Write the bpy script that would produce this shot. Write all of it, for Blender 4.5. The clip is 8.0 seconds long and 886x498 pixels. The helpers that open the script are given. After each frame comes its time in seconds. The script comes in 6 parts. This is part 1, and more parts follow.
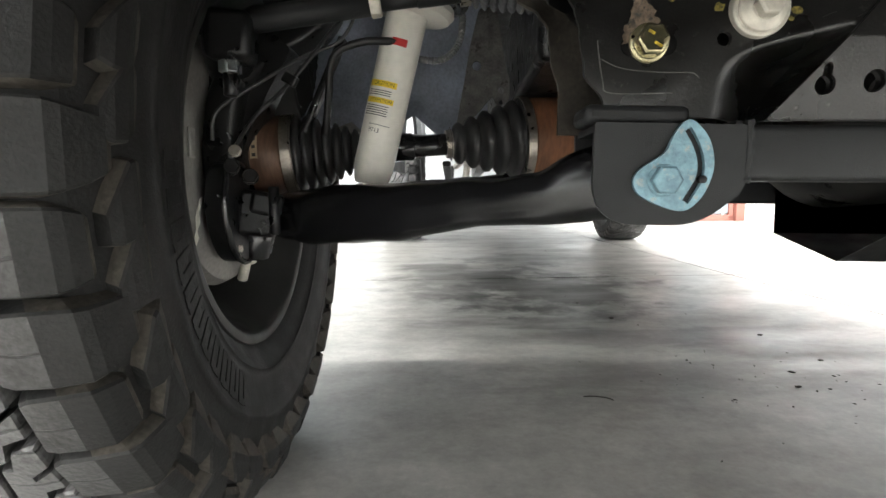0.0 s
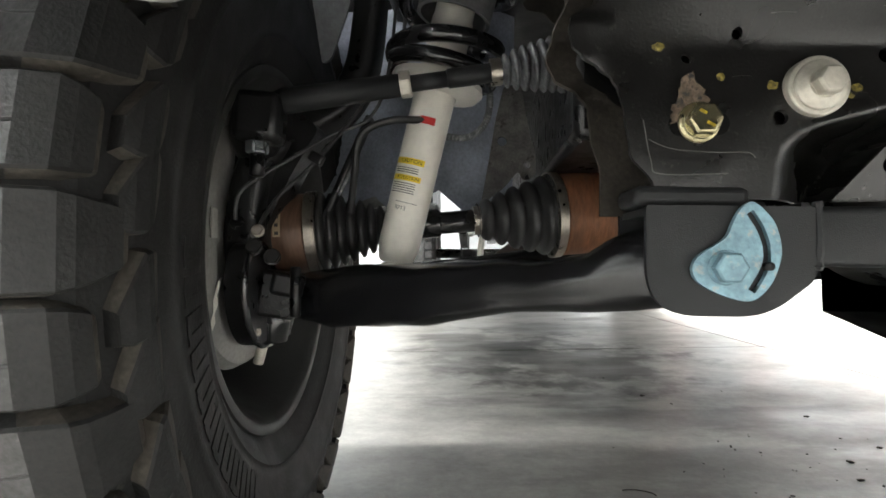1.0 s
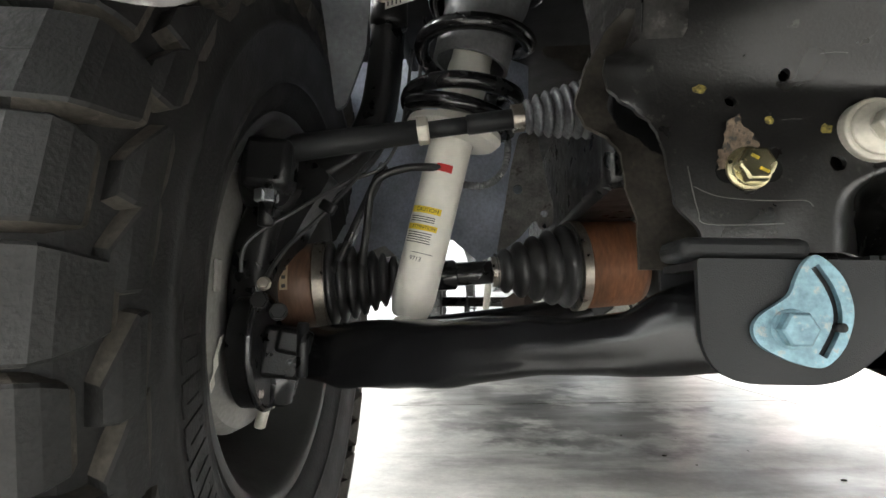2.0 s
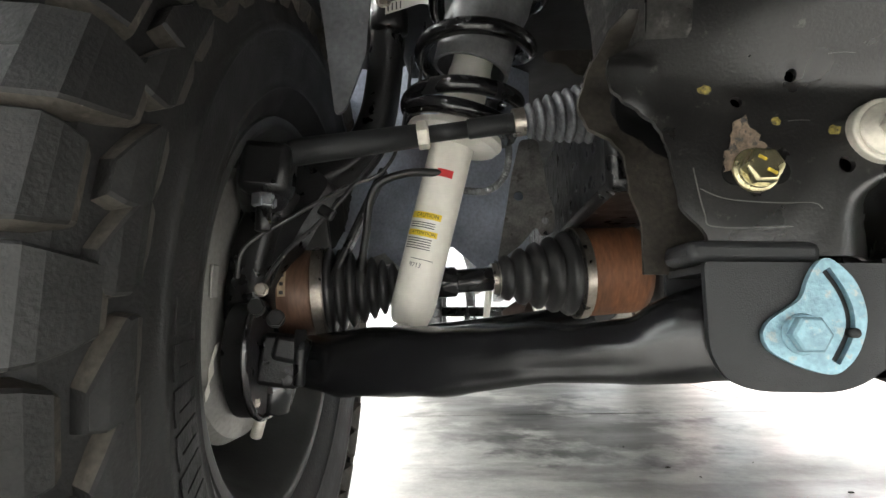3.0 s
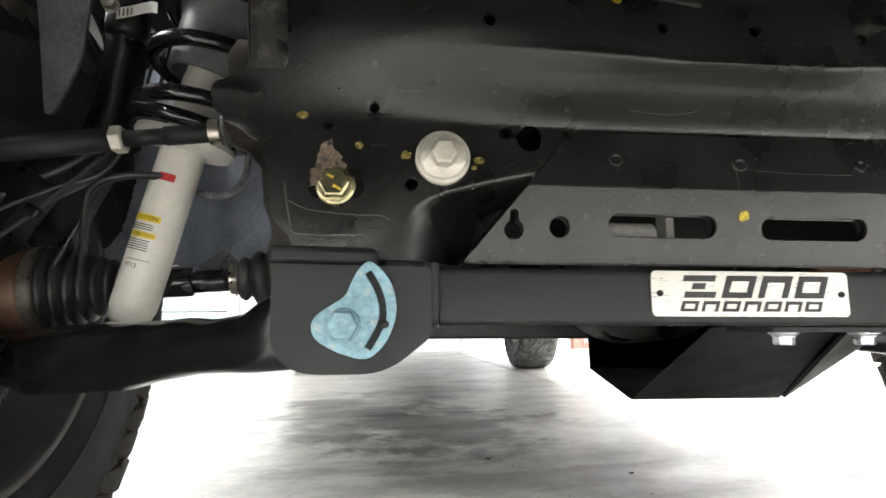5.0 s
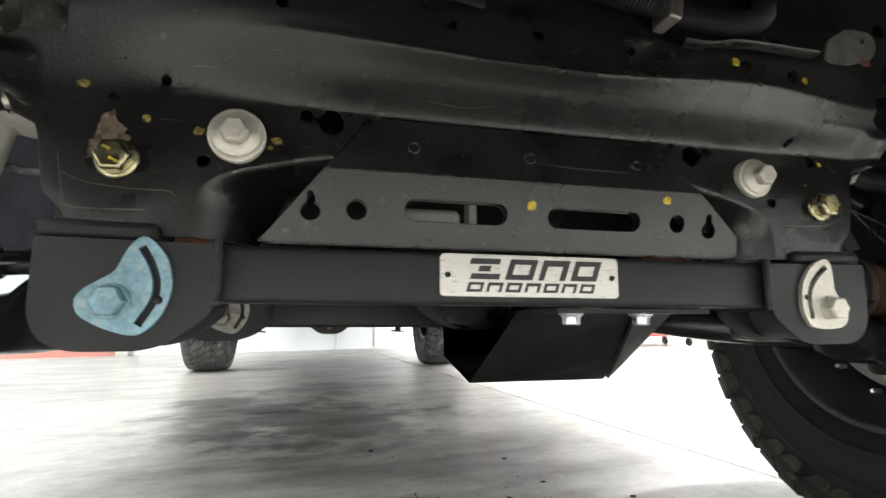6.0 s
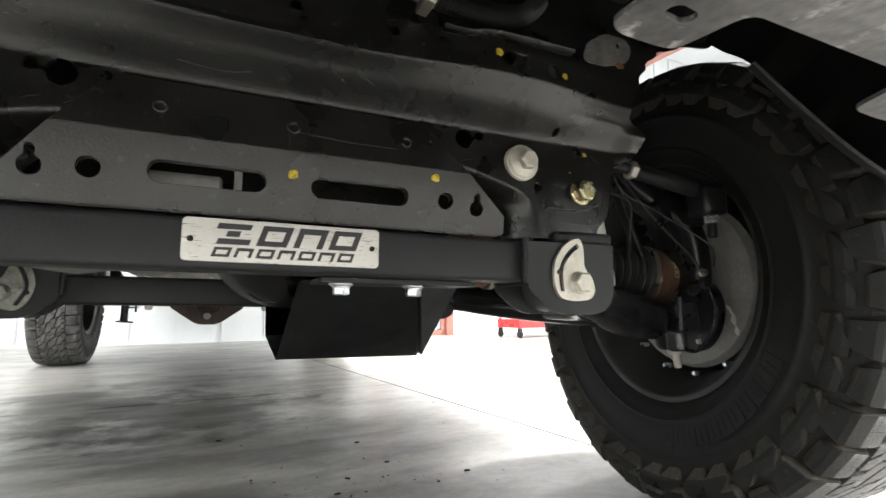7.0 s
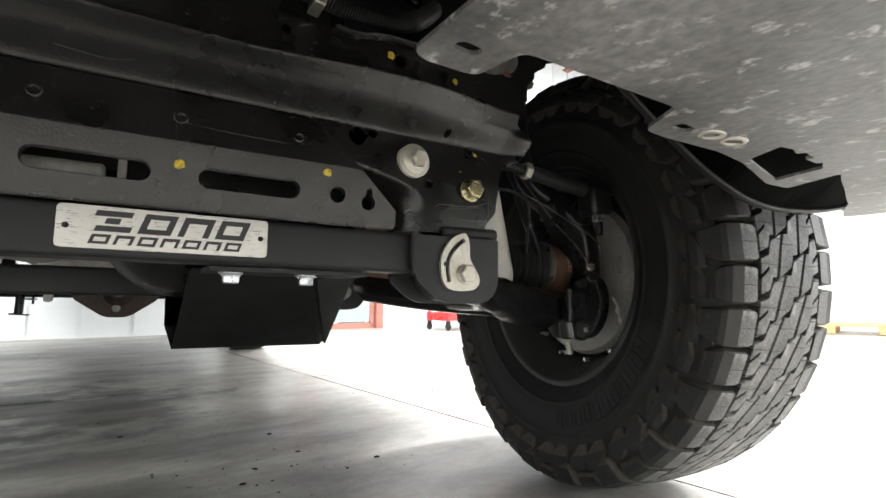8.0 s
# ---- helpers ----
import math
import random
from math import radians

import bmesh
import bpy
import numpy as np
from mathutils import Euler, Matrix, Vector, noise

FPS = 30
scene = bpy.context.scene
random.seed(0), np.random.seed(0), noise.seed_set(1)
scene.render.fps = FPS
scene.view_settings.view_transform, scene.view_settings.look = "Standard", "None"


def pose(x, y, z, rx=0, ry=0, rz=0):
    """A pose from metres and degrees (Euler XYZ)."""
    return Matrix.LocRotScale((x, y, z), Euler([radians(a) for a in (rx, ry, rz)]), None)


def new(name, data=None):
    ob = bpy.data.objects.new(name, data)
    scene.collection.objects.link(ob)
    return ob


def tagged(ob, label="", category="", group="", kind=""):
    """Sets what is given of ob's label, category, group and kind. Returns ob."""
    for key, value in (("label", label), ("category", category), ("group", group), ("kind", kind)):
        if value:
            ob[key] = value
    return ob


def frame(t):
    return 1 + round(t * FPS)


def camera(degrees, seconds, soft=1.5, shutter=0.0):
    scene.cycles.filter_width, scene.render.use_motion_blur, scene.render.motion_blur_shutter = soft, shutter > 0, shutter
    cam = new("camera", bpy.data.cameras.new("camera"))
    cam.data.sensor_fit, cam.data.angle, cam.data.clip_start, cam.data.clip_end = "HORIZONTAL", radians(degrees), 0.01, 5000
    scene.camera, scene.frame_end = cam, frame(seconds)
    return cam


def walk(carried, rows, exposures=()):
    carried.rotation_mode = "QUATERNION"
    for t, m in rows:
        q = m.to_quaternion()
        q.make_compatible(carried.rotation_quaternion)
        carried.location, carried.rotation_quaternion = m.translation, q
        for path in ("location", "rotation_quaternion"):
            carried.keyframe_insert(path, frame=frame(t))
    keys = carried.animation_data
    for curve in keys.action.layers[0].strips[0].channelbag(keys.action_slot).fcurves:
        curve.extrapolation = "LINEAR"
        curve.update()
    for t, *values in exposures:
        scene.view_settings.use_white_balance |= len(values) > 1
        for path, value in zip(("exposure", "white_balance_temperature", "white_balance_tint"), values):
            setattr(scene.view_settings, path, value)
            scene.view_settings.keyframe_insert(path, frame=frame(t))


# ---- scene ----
cam = camera(82.5, 8.0, shutter=0.2)
METRES, EYE, TILT, LEAN, TURN = 0.75, 0.43, -6.6, 0.3, 2.3
ROWS = [
    (0.0, 0.0, 0.0, 0.0, -0.0, 0.0, 0.0),
    (0.5, 0.0016, 0.0437, 0.0077, 0.95, 2.9, -0.02),
    (1.0, -0.0276, 0.0482, 0.0303, 1.51, 7.37, -0.06),
    (1.5, -0.0502, 0.0755, 0.0468, 1.85, 10.85, -0.09),
    (3.0, -0.0536, 0.1126, 0.0439, 1.9, 13.87, -0.12),
    (3.5, 0.0277, 0.1074, 0.0407, 1.6, 14.28, -0.12),
    (4.0, 0.1217, 0.0821, 0.0287, -0.05, 14.39, 0.08),
    (4.5, 0.2162, 0.0496, 0.026, -3.34, 14.35, 0.54),
    (6.0, 0.4394, -0.0121, -0.0059, -15.83, 13.94, 1.89),
    (6.5, 0.5445, -0.0543, -0.0403, -21.02, 13.46, 2.42),
    (7.0, 0.623, -0.088, -0.0492, -26.28, 12.8, 2.77),
    (7.5, 0.6625, -0.121, -0.0566, -30.64, 12.23, 3.11),
    (8.0, 0.6608, -0.1641, -0.0652, -33.78, 11.66, 3.37),
]
walk(cam, [(t, pose(-0.525, -0.46, EYE, TILT, LEAN, TURN) @ pose(METRES * x, METRES * y, METRES * z, 90 + pitch, roll, yaw)) for t, x, y, z, yaw, pitch, roll in ROWS],
     exposures=[(0.0, 0.4), (1.5, 0.55), (3.0, 1.03), (3.5, 1.13), (4.5, 1.03), (6.0, 0.25), (6.5, 0.2), (7.0, 0.22), (8.0, 0.05)])

# ---- light: workshop strip lamps and a dim white world beyond the walls ----
world = bpy.data.worlds.new("world")
scene.world = world
world.use_nodes = True
world.node_tree.nodes["Background"].inputs[0].default_value = (0.9, 0.95, 1.0, 1)
world.node_tree.nodes["Background"].inputs[1].default_value = 0.3


# ---- materials ----
def material(name, colour, rough=0.5, metal=0.0, spread=0.15, scale=30.0, bump=0.0, bump_scale=200.0, fleck=None, fleck_amount=0.0, fleck_scale=40.0,
             rough_spread=0.12, coat=0.0, spec=0.5, random_tint=0.0, dents=0.0, stretch=(1, 1, 1)):
    m = bpy.data.materials.new(name)
    m.use_nodes = True
    nt = m.node_tree
    n, link = nt.nodes, nt.links.new
    b = n["Principled BSDF"]
    b.inputs["Roughness"].default_value = rough
    b.inputs["Metallic"].default_value = metal
    b.inputs["Coat Weight"].default_value = coat
    b.inputs["Specular IOR Level"].default_value = spec
    tc = n.new("ShaderNodeTexCoord")
    mp = n.new("ShaderNodeMapping")
    mp.inputs["Scale"].default_value = stretch
    link(tc.outputs["Object"], mp.inputs["Vector"])
    big = n.new("ShaderNodeTexNoise")
    big.inputs["Scale"].default_value = scale
    big.inputs["Detail"].default_value = 6
    link(mp.outputs[0], big.inputs["Vector"])
    fine = n.new("ShaderNodeTexNoise")
    fine.inputs["Scale"].default_value = bump_scale
    fine.inputs["Detail"].default_value = 4
    link(mp.outputs[0], fine.inputs["Vector"])
    ramp = n.new("ShaderNodeMapRange")
    ramp.inputs[1].default_value, ramp.inputs[2].default_value = 0.3, 0.7
    ramp.inputs[3].default_value, ramp.inputs[4].default_value = 1 - spread, 1 + spread
    link(big.outputs[0], ramp.inputs[0])
    fr = n.new("ShaderNodeMapRange")
    fr.inputs[1].default_value, fr.inputs[2].default_value = 0.3, 0.7
    fr.inputs[3].default_value, fr.inputs[4].default_value = 1 - spread * 0.6, 1 + spread * 0.6
    link(fine.outputs[0], fr.inputs[0])
    mul = n.new("ShaderNodeMath")
    mul.operation = "MULTIPLY"
    link(ramp.outputs[0], mul.inputs[0])
    link(fr.outputs[0], mul.inputs[1])
    last = mul.outputs[0]
    if random_tint:
        oi = n.new("ShaderNodeObjectInfo")
        rr = n.new("ShaderNodeMapRange")
        rr.inputs[3].default_value, rr.inputs[4].default_value = 1 - random_tint, 1 + random_tint
        link(oi.outputs["Random"], rr.inputs[0])
        m2 = n.new("ShaderNodeMath")
        m2.operation = "MULTIPLY"
        link(last, m2.inputs[0])
        link(rr.outputs[0], m2.inputs[1])
        last = m2.outputs[0]
    col = n.new("ShaderNodeVectorMath")
    col.operation = "SCALE"
    col.inputs[0].default_value = colour
    link(last, col.inputs["Scale"])
    out = col.outputs[0]
    if fleck:
        fn = n.new("ShaderNodeTexNoise")
        fn.inputs["Scale"].default_value = fleck_scale
        fn.inputs["Detail"].default_value = 8
        fn.inputs["Roughness"].default_value = 0.65
        link(mp.outputs[0], fn.inputs["Vector"])
        fm = n.new("ShaderNodeMapRange")
        fm.inputs[1].default_value, fm.inputs[2].default_value = 0.72 - fleck_amount * 0.4, 0.78 - fleck_amount * 0.3
        link(fn.outputs[0], fm.inputs[0])
        mix = n.new("ShaderNodeMix")
        mix.data_type = "RGBA"
        link(fm.outputs[0], mix.inputs["Factor"])
        link(out, mix.inputs["A"])
        mix.inputs["B"].default_value = (*fleck, 1)
        out = mix.outputs["Result"]
    link(out, b.inputs["Base Color"])
    rm = n.new("ShaderNodeMapRange")
    rm.inputs[1].default_value, rm.inputs[2].default_value = 0.3, 0.7
    rm.inputs[3].default_value, rm.inputs[4].default_value = max(0.03, rough - rough_spread), min(1, rough + rough_spread)
    link(big.outputs[0], rm.inputs[0])
    link(rm.outputs[0], b.inputs["Roughness"])
    if bump:
        bp = n.new("ShaderNodeBump")
        bp.inputs["Strength"].default_value = bump
        bp.inputs["Distance"].default_value = 0.002
        link(fine.outputs[0], bp.inputs["Height"])
        link(bp.outputs[0], b.inputs["Normal"])
        if dents:
            mid = n.new("ShaderNodeTexNoise")
            mid.inputs["Scale"].default_value = 28
            mid.inputs["Detail"].default_value = 3
            link(mp.outputs[0], mid.inputs["Vector"])
            b2 = n.new("ShaderNodeBump")
            b2.inputs["Strength"].default_value, b2.inputs["Distance"].default_value = dents, 0.004
            link(mid.outputs[0], b2.inputs["Height"])
            link(b2.outputs[0], bp.inputs["Normal"])
    return m


M_FRAME = material("charcoal_frame_coat", (0.0105, 0.0102, 0.0098), 0.30, 0, 0.4, 12, 0.16, 420, (0.058, 0.055, 0.050), 0.25, 80, spec=0.46, dents=0.05, rough_spread=0.07)
M_FLANGE = material("dusty_brown_black_coat", (0.034, 0.030, 0.025), 0.5, 0, 0.5, 30, 0.3, 200, (0.06, 0.05, 0.035), 0.2, 45, spec=0.3)
M_DUSTY = material("dusty_grey_brown_steel", (0.13, 0.125, 0.118), 0.6, 0, 0.4, 60, 0.2, 250, (0.03, 0.022, 0.016), 0.3, 45)
M_SCRATCH = material("bare_scratch", (0.075, 0.072, 0.068), 0.5)
M_POWDER = material("black_powder_coat", (0.0195, 0.0202, 0.0212), 0.46, 0, 0.10, 20, 0.2, 900, (0.05, 0.05, 0.05), 0.06, 90, spec=0.28)
M_ARM = material("forged_black_paint", (0.008, 0.008, 0.0088), 0.24, 0, 0.12, 9, 0.05, 260, spec=0.5, rough_spread=0.03)
M_CAST = material("cast_black_paint", (0.0095, 0.0095, 0.010), 0.34, 0, 0.3, 40, 0.25, 400, (0.10, 0.10, 0.10), 0.05, 90, spec=0.4)
M_GLOSS = material("gloss_black_spring", (0.014, 0.014, 0.015), 0.22, 0, 0.2, 30, 0.05, 200, coat=0.4)
M_RUBBER = material("tyre_rubber", (0.0185, 0.0182, 0.018), 0.56, 0, 0.3, 25, 0.35, 300, (0.07, 0.065, 0.06), 0.12, 30, spec=0.25)
M_TREAD = material("tread_rubber", (0.066, 0.065, 0.065), 0.42, 0, 0.8, 16, 0.35, 220, (0.17, 0.164, 0.162), 0.42, 20, random_tint=0.18, spec=0.5)


def add_sipes(m):
    """Fine cuts across the tread blocks."""
    nt = m.node_tree
    n, link = nt.nodes, nt.links.new
    b = n["Principled BSDF"]
    tc = n.new("ShaderNodeTexCoord")
    w = n.new("ShaderNodeTexWave")
    w.bands_direction = "Y"
    w.inputs["Scale"].default_value, w.inputs["Distortion"].default_value, w.inputs["Detail Scale"].default_value = 7.5, 1.6, 2.5
    link(tc.outputs["Object"], w.inputs["Vector"])
    cut = n.new("ShaderNodeMapRange")
    cut.inputs[1].default_value, cut.inputs[2].default_value, cut.inputs[3].default_value, cut.inputs[4].default_value = 0.004, 0.014, 0.25, 1.0
    link(w.outputs["Fac"], cut.inputs[0])
    old = b.inputs["Base Color"].links[0].from_socket
    mix = n.new("ShaderNodeVectorMath")
    mix.operation = "SCALE"
    link(old, mix.inputs[0])
    link(cut.outputs[0], mix.inputs["Scale"])
    link(mix.outputs[0], b.inputs["Base Color"])
    bump = n.new("ShaderNodeBump")
    bump.inputs["Strength"].default_value, bump.inputs["Distance"].default_value = 0.6, 0.002
    link(cut.outputs[0], bump.inputs["Height"])
    link(b.inputs["Normal"].links[0].from_socket, bump.inputs["Normal"])
    link(bump.outputs[0], b.inputs["Normal"])


add_sipes(M_TREAD)
# Lug sides made paler, as if lit, over a brown dust tone.
M_LUGLIT = material("lit_dusty_lug_side", (0.060, 0.053, 0.045), 0.75, 0, 0.45, 30, 0.35, 220, (0.13, 0.115, 0.095), 0.25, 45, spec=0.3)
M_BOOT = material("boot_rubber", (0.030, 0.030, 0.030), 0.42, 0, 0.25, 40, 0.15, 200)
M_BELLOWS = material("grey_bellows_rubber", (0.105, 0.108, 0.115), 0.42, 0, 0.5, 50, 0.2, 200, (0.2, 0.2, 0.2), 0.15, 60)
M_SHOCK = material("off_white_paint", (0.82, 0.79, 0.72), 0.38, 0, 0.06, 25, 0.06, 120, (0.30, 0.27, 0.22), 0.05, 70)
M_BLUE = material("blue_zinc_plate", (0.20, 0.335, 0.395), 0.45, 0.25, 0.3, 60, 0.3, 250, (0.36, 0.39, 0.38), 0.36, 120)
M_CREAM = material("pale_zinc_plate", (0.55, 0.52, 0.45), 0.42, 0.35, 0.14, 60, 0.2, 250)
M_DULLZINC = material("grimy_zinc_plate", (0.27, 0.265, 0.235), 0.5, 0.3, 0.35, 60, 0.25, 250, (0.06, 0.06, 0.05), 0.3, 90)
M_YZINC = material("yellow_zinc_bolt", (0.40, 0.36, 0.22), 0.24, 0.9, 0.25, 60, 0.1, 250, (0.75, 0.45, 0.40), 0.12, 60)
M_ZINC = material("bright_zinc_bolt", (0.70, 0.72, 0.75), 0.28, 0.9, 0.12, 60, 0.1, 250)
M_BAND = material("steel_band", (0.42, 0.38, 0.33), 0.35, 0.9, 0.2, 60, 0.1, 250)
M_RUST = material("rusty_steel", (0.17, 0.070, 0.032), 0.62, 0.15, 0.4, 45, 0.3, 250, (0.30, 0.14, 0.07), 0.15, 80, stretch=(1, 0.25, 0.25))
M_DARKRUST = material("dark_brown_steel", (0.036, 0.022, 0.016), 0.5, 0.2, 0.4, 45, 0.2, 250, stretch=(1, 0.25, 0.25))
M_CUP = material("brown_joint_cup", (0.13, 0.072, 0.046), 0.5, 0.2, 0.35, 45, 0.2, 250, stretch=(1, 0.25, 0.25))
M_TANLABEL = material("tan_label", (0.34, 0.26, 0.17), 0.6, 0, 0.15, 90)
M_DUSTBEND = material("dusty_scuffed_coat", (0.060, 0.057, 0.053), 0.6, 0, 0.5, 25, 0.2, 250, (0.19, 0.18, 0.17), 0.42, 40)
M_RUSTPATCH = material("bare_rust_patch", (0.13, 0.095, 0.066), 0.75, 0, 0.6, 140, 0.4, 300, (0.03, 0.028, 0.026), 0.5, 150)
M_YELLOW = material("yellow_paint_mark", (0.42, 0.31, 0.02), 0.6, 0, 0.5, 260, 0.2, 400)
M_FADED = material("faded_yellow_mark", (0.17, 0.135, 0.03), 0.7, 0, 0.7, 320, 0.2, 400, (0.03, 0.028, 0.02), 0.35, 300)
M_SHIELD = material("brake_shield_steel", (0.31, 0.30, 0.28), 0.55, 0.1, 0.2, 14, 0.15, 160, (0.40, 0.38, 0.33), 0.1, 20)
M_RIM = material("dark_grey_wheel_paint", (0.035, 0.035, 0.033), 0.42, 0.1, 0.15, 20, 0.1, 200)
M_PLASTIC = material("black_plastic", (0.010, 0.010, 0.0105), 0.5, 0, 0.25, 30, 0.2, 250)
M_LINER = material("grey_splash_liner", (0.44, 0.47, 0.53), 0.6, 0, 0.25, 14, 0.2, 200, (0.3, 0.3, 0.32), 0.08, 70)
M_VALANCE = material("scuffed_grey_plastic", (0.135, 0.131, 0.129), 0.46, 0, 0.5, 11, 0.2, 150, (0.44, 0.43, 0.42), 0.36, 62, stretch=(1.1, 0.9, 1))
M_FLAP = material("scuffed_dark_plastic", (0.11, 0.113, 0.12), 0.55, 0, 0.4, 18, 0.25, 150, (0.22, 0.22, 0.22), 0.22, 60)
M_SLEEVE = material("grey_sleeve", (0.16, 0.162, 0.165), 0.5, 0, 0.25, 30, 0.1, 200, (0.2, 0.2, 0.2), 0.05, 60)
M_WIRE = material("dusty_black_wire", (0.032, 0.032, 0.033), 0.38, 0, 0.4, 60, 0.2, 250, (0.12, 0.12, 0.12), 0.2, 90)
M_STEEL = material("brushed_stainless", (0.60, 0.575, 0.535), 0.36, 0.8, 0.06, 90, 0.1, 500, stretch=(1, 1, 12))
M_DARKCUT = material("dark_letter_cut", (0.03, 0.03, 0.032), 0.6)
M_ALU = material("cast_aluminium", (0.42, 0.41, 0.38), 0.45, 0.7, 0.2, 30, 0.3, 200)
M_LABEL = material("paper_label", (0.80, 0.78, 0.72), 0.5, 0, 0.05, 60)
M_LABELY = material("yellow_label", (0.85, 0.62, 0.03), 0.45, 0, 0.06, 60)
M_INK = material("label_ink", (0.03, 0.03, 0.03), 0.6)
M_RED = material("red_label", (0.55, 0.03, 0.03), 0.4)
M_WALL = material("white_wall_panel", (0.70, 0.725, 0.745), 0.6, 0, 0.03, 2, 0.05, 30)
M_REDPAINT = material("dull_red_paint", (0.36, 0.15, 0.12), 0.5, 0, 0.1, 8, 0.05, 60)
M_CARTRED = material("bright_red_enamel", (0.62, 0.04, 0.04), 0.35, 0, 0.08, 8)
M_WOOD = material("raw_pallet_wood", (0.45, 0.28, 0.13), 0.75, 0, 0.3, 12, 0.3, 80, stretch=(0.2, 4, 4))
# Near black in place of shade inside slots and the wheel arch.
M_CAVITY = material("cavity_black", (0.006, 0.006, 0.006), 0.85, 0, 0.2, 20, spec=0.12)
M_BODY = material("dark_body_paint", (0.03, 0.03, 0.032), 0.35, 0, 0.1, 6)
M_GLASS = material("door_glass", (0.30, 0.36, 0.40), 0.08, 0, 0.05, 3)


def concrete():
    m = bpy.data.materials.new("polished_concrete")
    m.use_nodes = True
    nt = m.node_tree
    n, link = nt.nodes, nt.links.new
    b = n["Principled BSDF"]
    tc = n.new("ShaderNodeTexCoord")

    def tex(scale, detail, rough=0.55, stretch=(1, 1, 1), turn=0.0):
        mp = n.new("ShaderNodeMapping")
        mp.inputs["Scale"].default_value = stretch
        mp.inputs["Rotation"].default_value = (0, 0, turn)
        link(tc.outputs["Object"], mp.inputs["Vector"])
        t = n.new("ShaderNodeTexNoise")
        t.inputs["Scale"].default_value, t.inputs["Detail"].default_value, t.inputs["Roughness"].default_value = scale, detail, rough
        link(mp.outputs[0], t.inputs["Vector"])
        return t.outputs[0]

    def span(v, a, c, lo, hi):
        r = n.new("ShaderNodeMapRange")
        r.inputs[1].default_value, r.inputs[2].default_value, r.inputs[3].default_value, r.inputs[4].default_value = a, c, lo, hi
        link(v, r.inputs[0])
        return r.outputs[0]

    def times(a, c):
        k = n.new("ShaderNodeMath")
        k.operation = "MULTIPLY"
        link(a, k.inputs[0])
        link(c, k.inputs[1])
        return k.outputs[0]

    cloud = span(tex(1.6, 5), 0.3, 0.7, 0.90, 1.08)
    broad_tone = span(tex(2.6, 8, 0.66, (0.7, 1.2, 1), 0.12), 0.36, 0.64, 0.72, 1.06)
    mottle = times(span(tex(8, 8, 0.74, (1, 1.2, 1), 0.3), 0.3, 0.7, 0.70, 1.14), span(tex(34, 8, 0.75), 0.35, 0.65, 0.88, 1.06))
    grain = span(tex(90, 5, 0.7), 0.3, 0.7, 0.93, 1.06)
    speck = span(tex(22, 8, 0.75), 0.69, 0.74, 1.0, 0.55)

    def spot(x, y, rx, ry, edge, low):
        """A ragged dark patch, shade under the truck put into the colour: middle, half widths, raggedness, and what it
        leaves of the colour.
        """
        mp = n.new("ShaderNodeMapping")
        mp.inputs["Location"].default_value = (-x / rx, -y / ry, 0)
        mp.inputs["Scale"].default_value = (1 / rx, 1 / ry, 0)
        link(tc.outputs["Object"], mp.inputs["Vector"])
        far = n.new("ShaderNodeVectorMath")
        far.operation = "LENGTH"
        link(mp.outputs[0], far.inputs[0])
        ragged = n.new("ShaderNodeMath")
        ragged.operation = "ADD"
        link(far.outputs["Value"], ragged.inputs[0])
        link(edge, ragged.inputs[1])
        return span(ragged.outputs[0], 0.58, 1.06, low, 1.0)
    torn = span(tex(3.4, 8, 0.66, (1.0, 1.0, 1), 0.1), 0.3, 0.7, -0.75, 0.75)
    shade_streak = span(tex(2.6, 8, 0.62, (0.6, 2.2, 1), 0.05), 0.3, 0.7, -0.7, 0.7)
    v = times(times(times(cloud, broad_tone), mottle), times(grain, speck))
    # The truck's shade on the floor, painted as dark patches and streaks.
    for shade_patch in ((0.05, 1.80, 0.44, 0.55, torn, 0.27), (-0.36, 2.05, 0.36, 0.62, torn, 0.42), (0.10, 2.75, 0.40, 0.25, torn, 0.65), (-0.13, 1.20, 0.42, 0.10, shade_streak, 0.55), (0.20, 1.02, 0.55, 0.11, shade_streak, 0.62), (0.02, 0.68, 0.42, 0.13, shade_streak, 0.72), (0.42, 0.86, 0.30, 0.10, shade_streak, 0.7)):
        v = times(v, spot(*shade_patch))
    c = n.new("ShaderNodeVectorMath")
    c.operation = "SCALE"
    c.inputs[0].default_value = (0.415, 0.403, 0.380)
    link(v, c.inputs["Scale"])
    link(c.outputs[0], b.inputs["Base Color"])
    link(span(tex(2.6, 6, 0.6, (0.7, 2.2, 1), 0.2), 0.35, 0.65, 0.30, 0.52), b.inputs["Roughness"])
    bp = n.new("ShaderNodeBump")
    bp.inputs["Strength"].default_value, bp.inputs["Distance"].default_value = 0.12, 0.002
    link(tex(60, 6, 0.7), bp.inputs["Height"])
    link(bp.outputs[0], b.inputs["Normal"])
    return m


M_CONCRETE = concrete()
M_JOINT = material("joint_sealant", (0.055, 0.05, 0.045), 0.8, 0, 0.3, 20)


def lamp_material():
    m = bpy.data.materials.new("lamp_diffuser")
    m.use_nodes = True
    b = m.node_tree.nodes["Principled BSDF"]
    b.inputs["Emission Color"].default_value = (1, 0.98, 0.94, 1)
    b.inputs["Emission Strength"].default_value = 12
    return m


M_LAMP = lamp_material()
M_FLOOD = lamp_material()
M_FLOOD.node_tree.nodes["Principled BSDF"].inputs["Emission Strength"].default_value = 60
M_DIRT = material("dried_mud", (0.035, 0.03, 0.026), 0.9, 0, 0.3, 100)

# ---- builders ----
MIRROR = [1]
OUTER = [0.0]
STEER = [False]
STEERED = 5.2  # both front wheels toe in
AXLE_Y, AXLE_Z, TYRE_R = 0.285, 0.46, 0.465
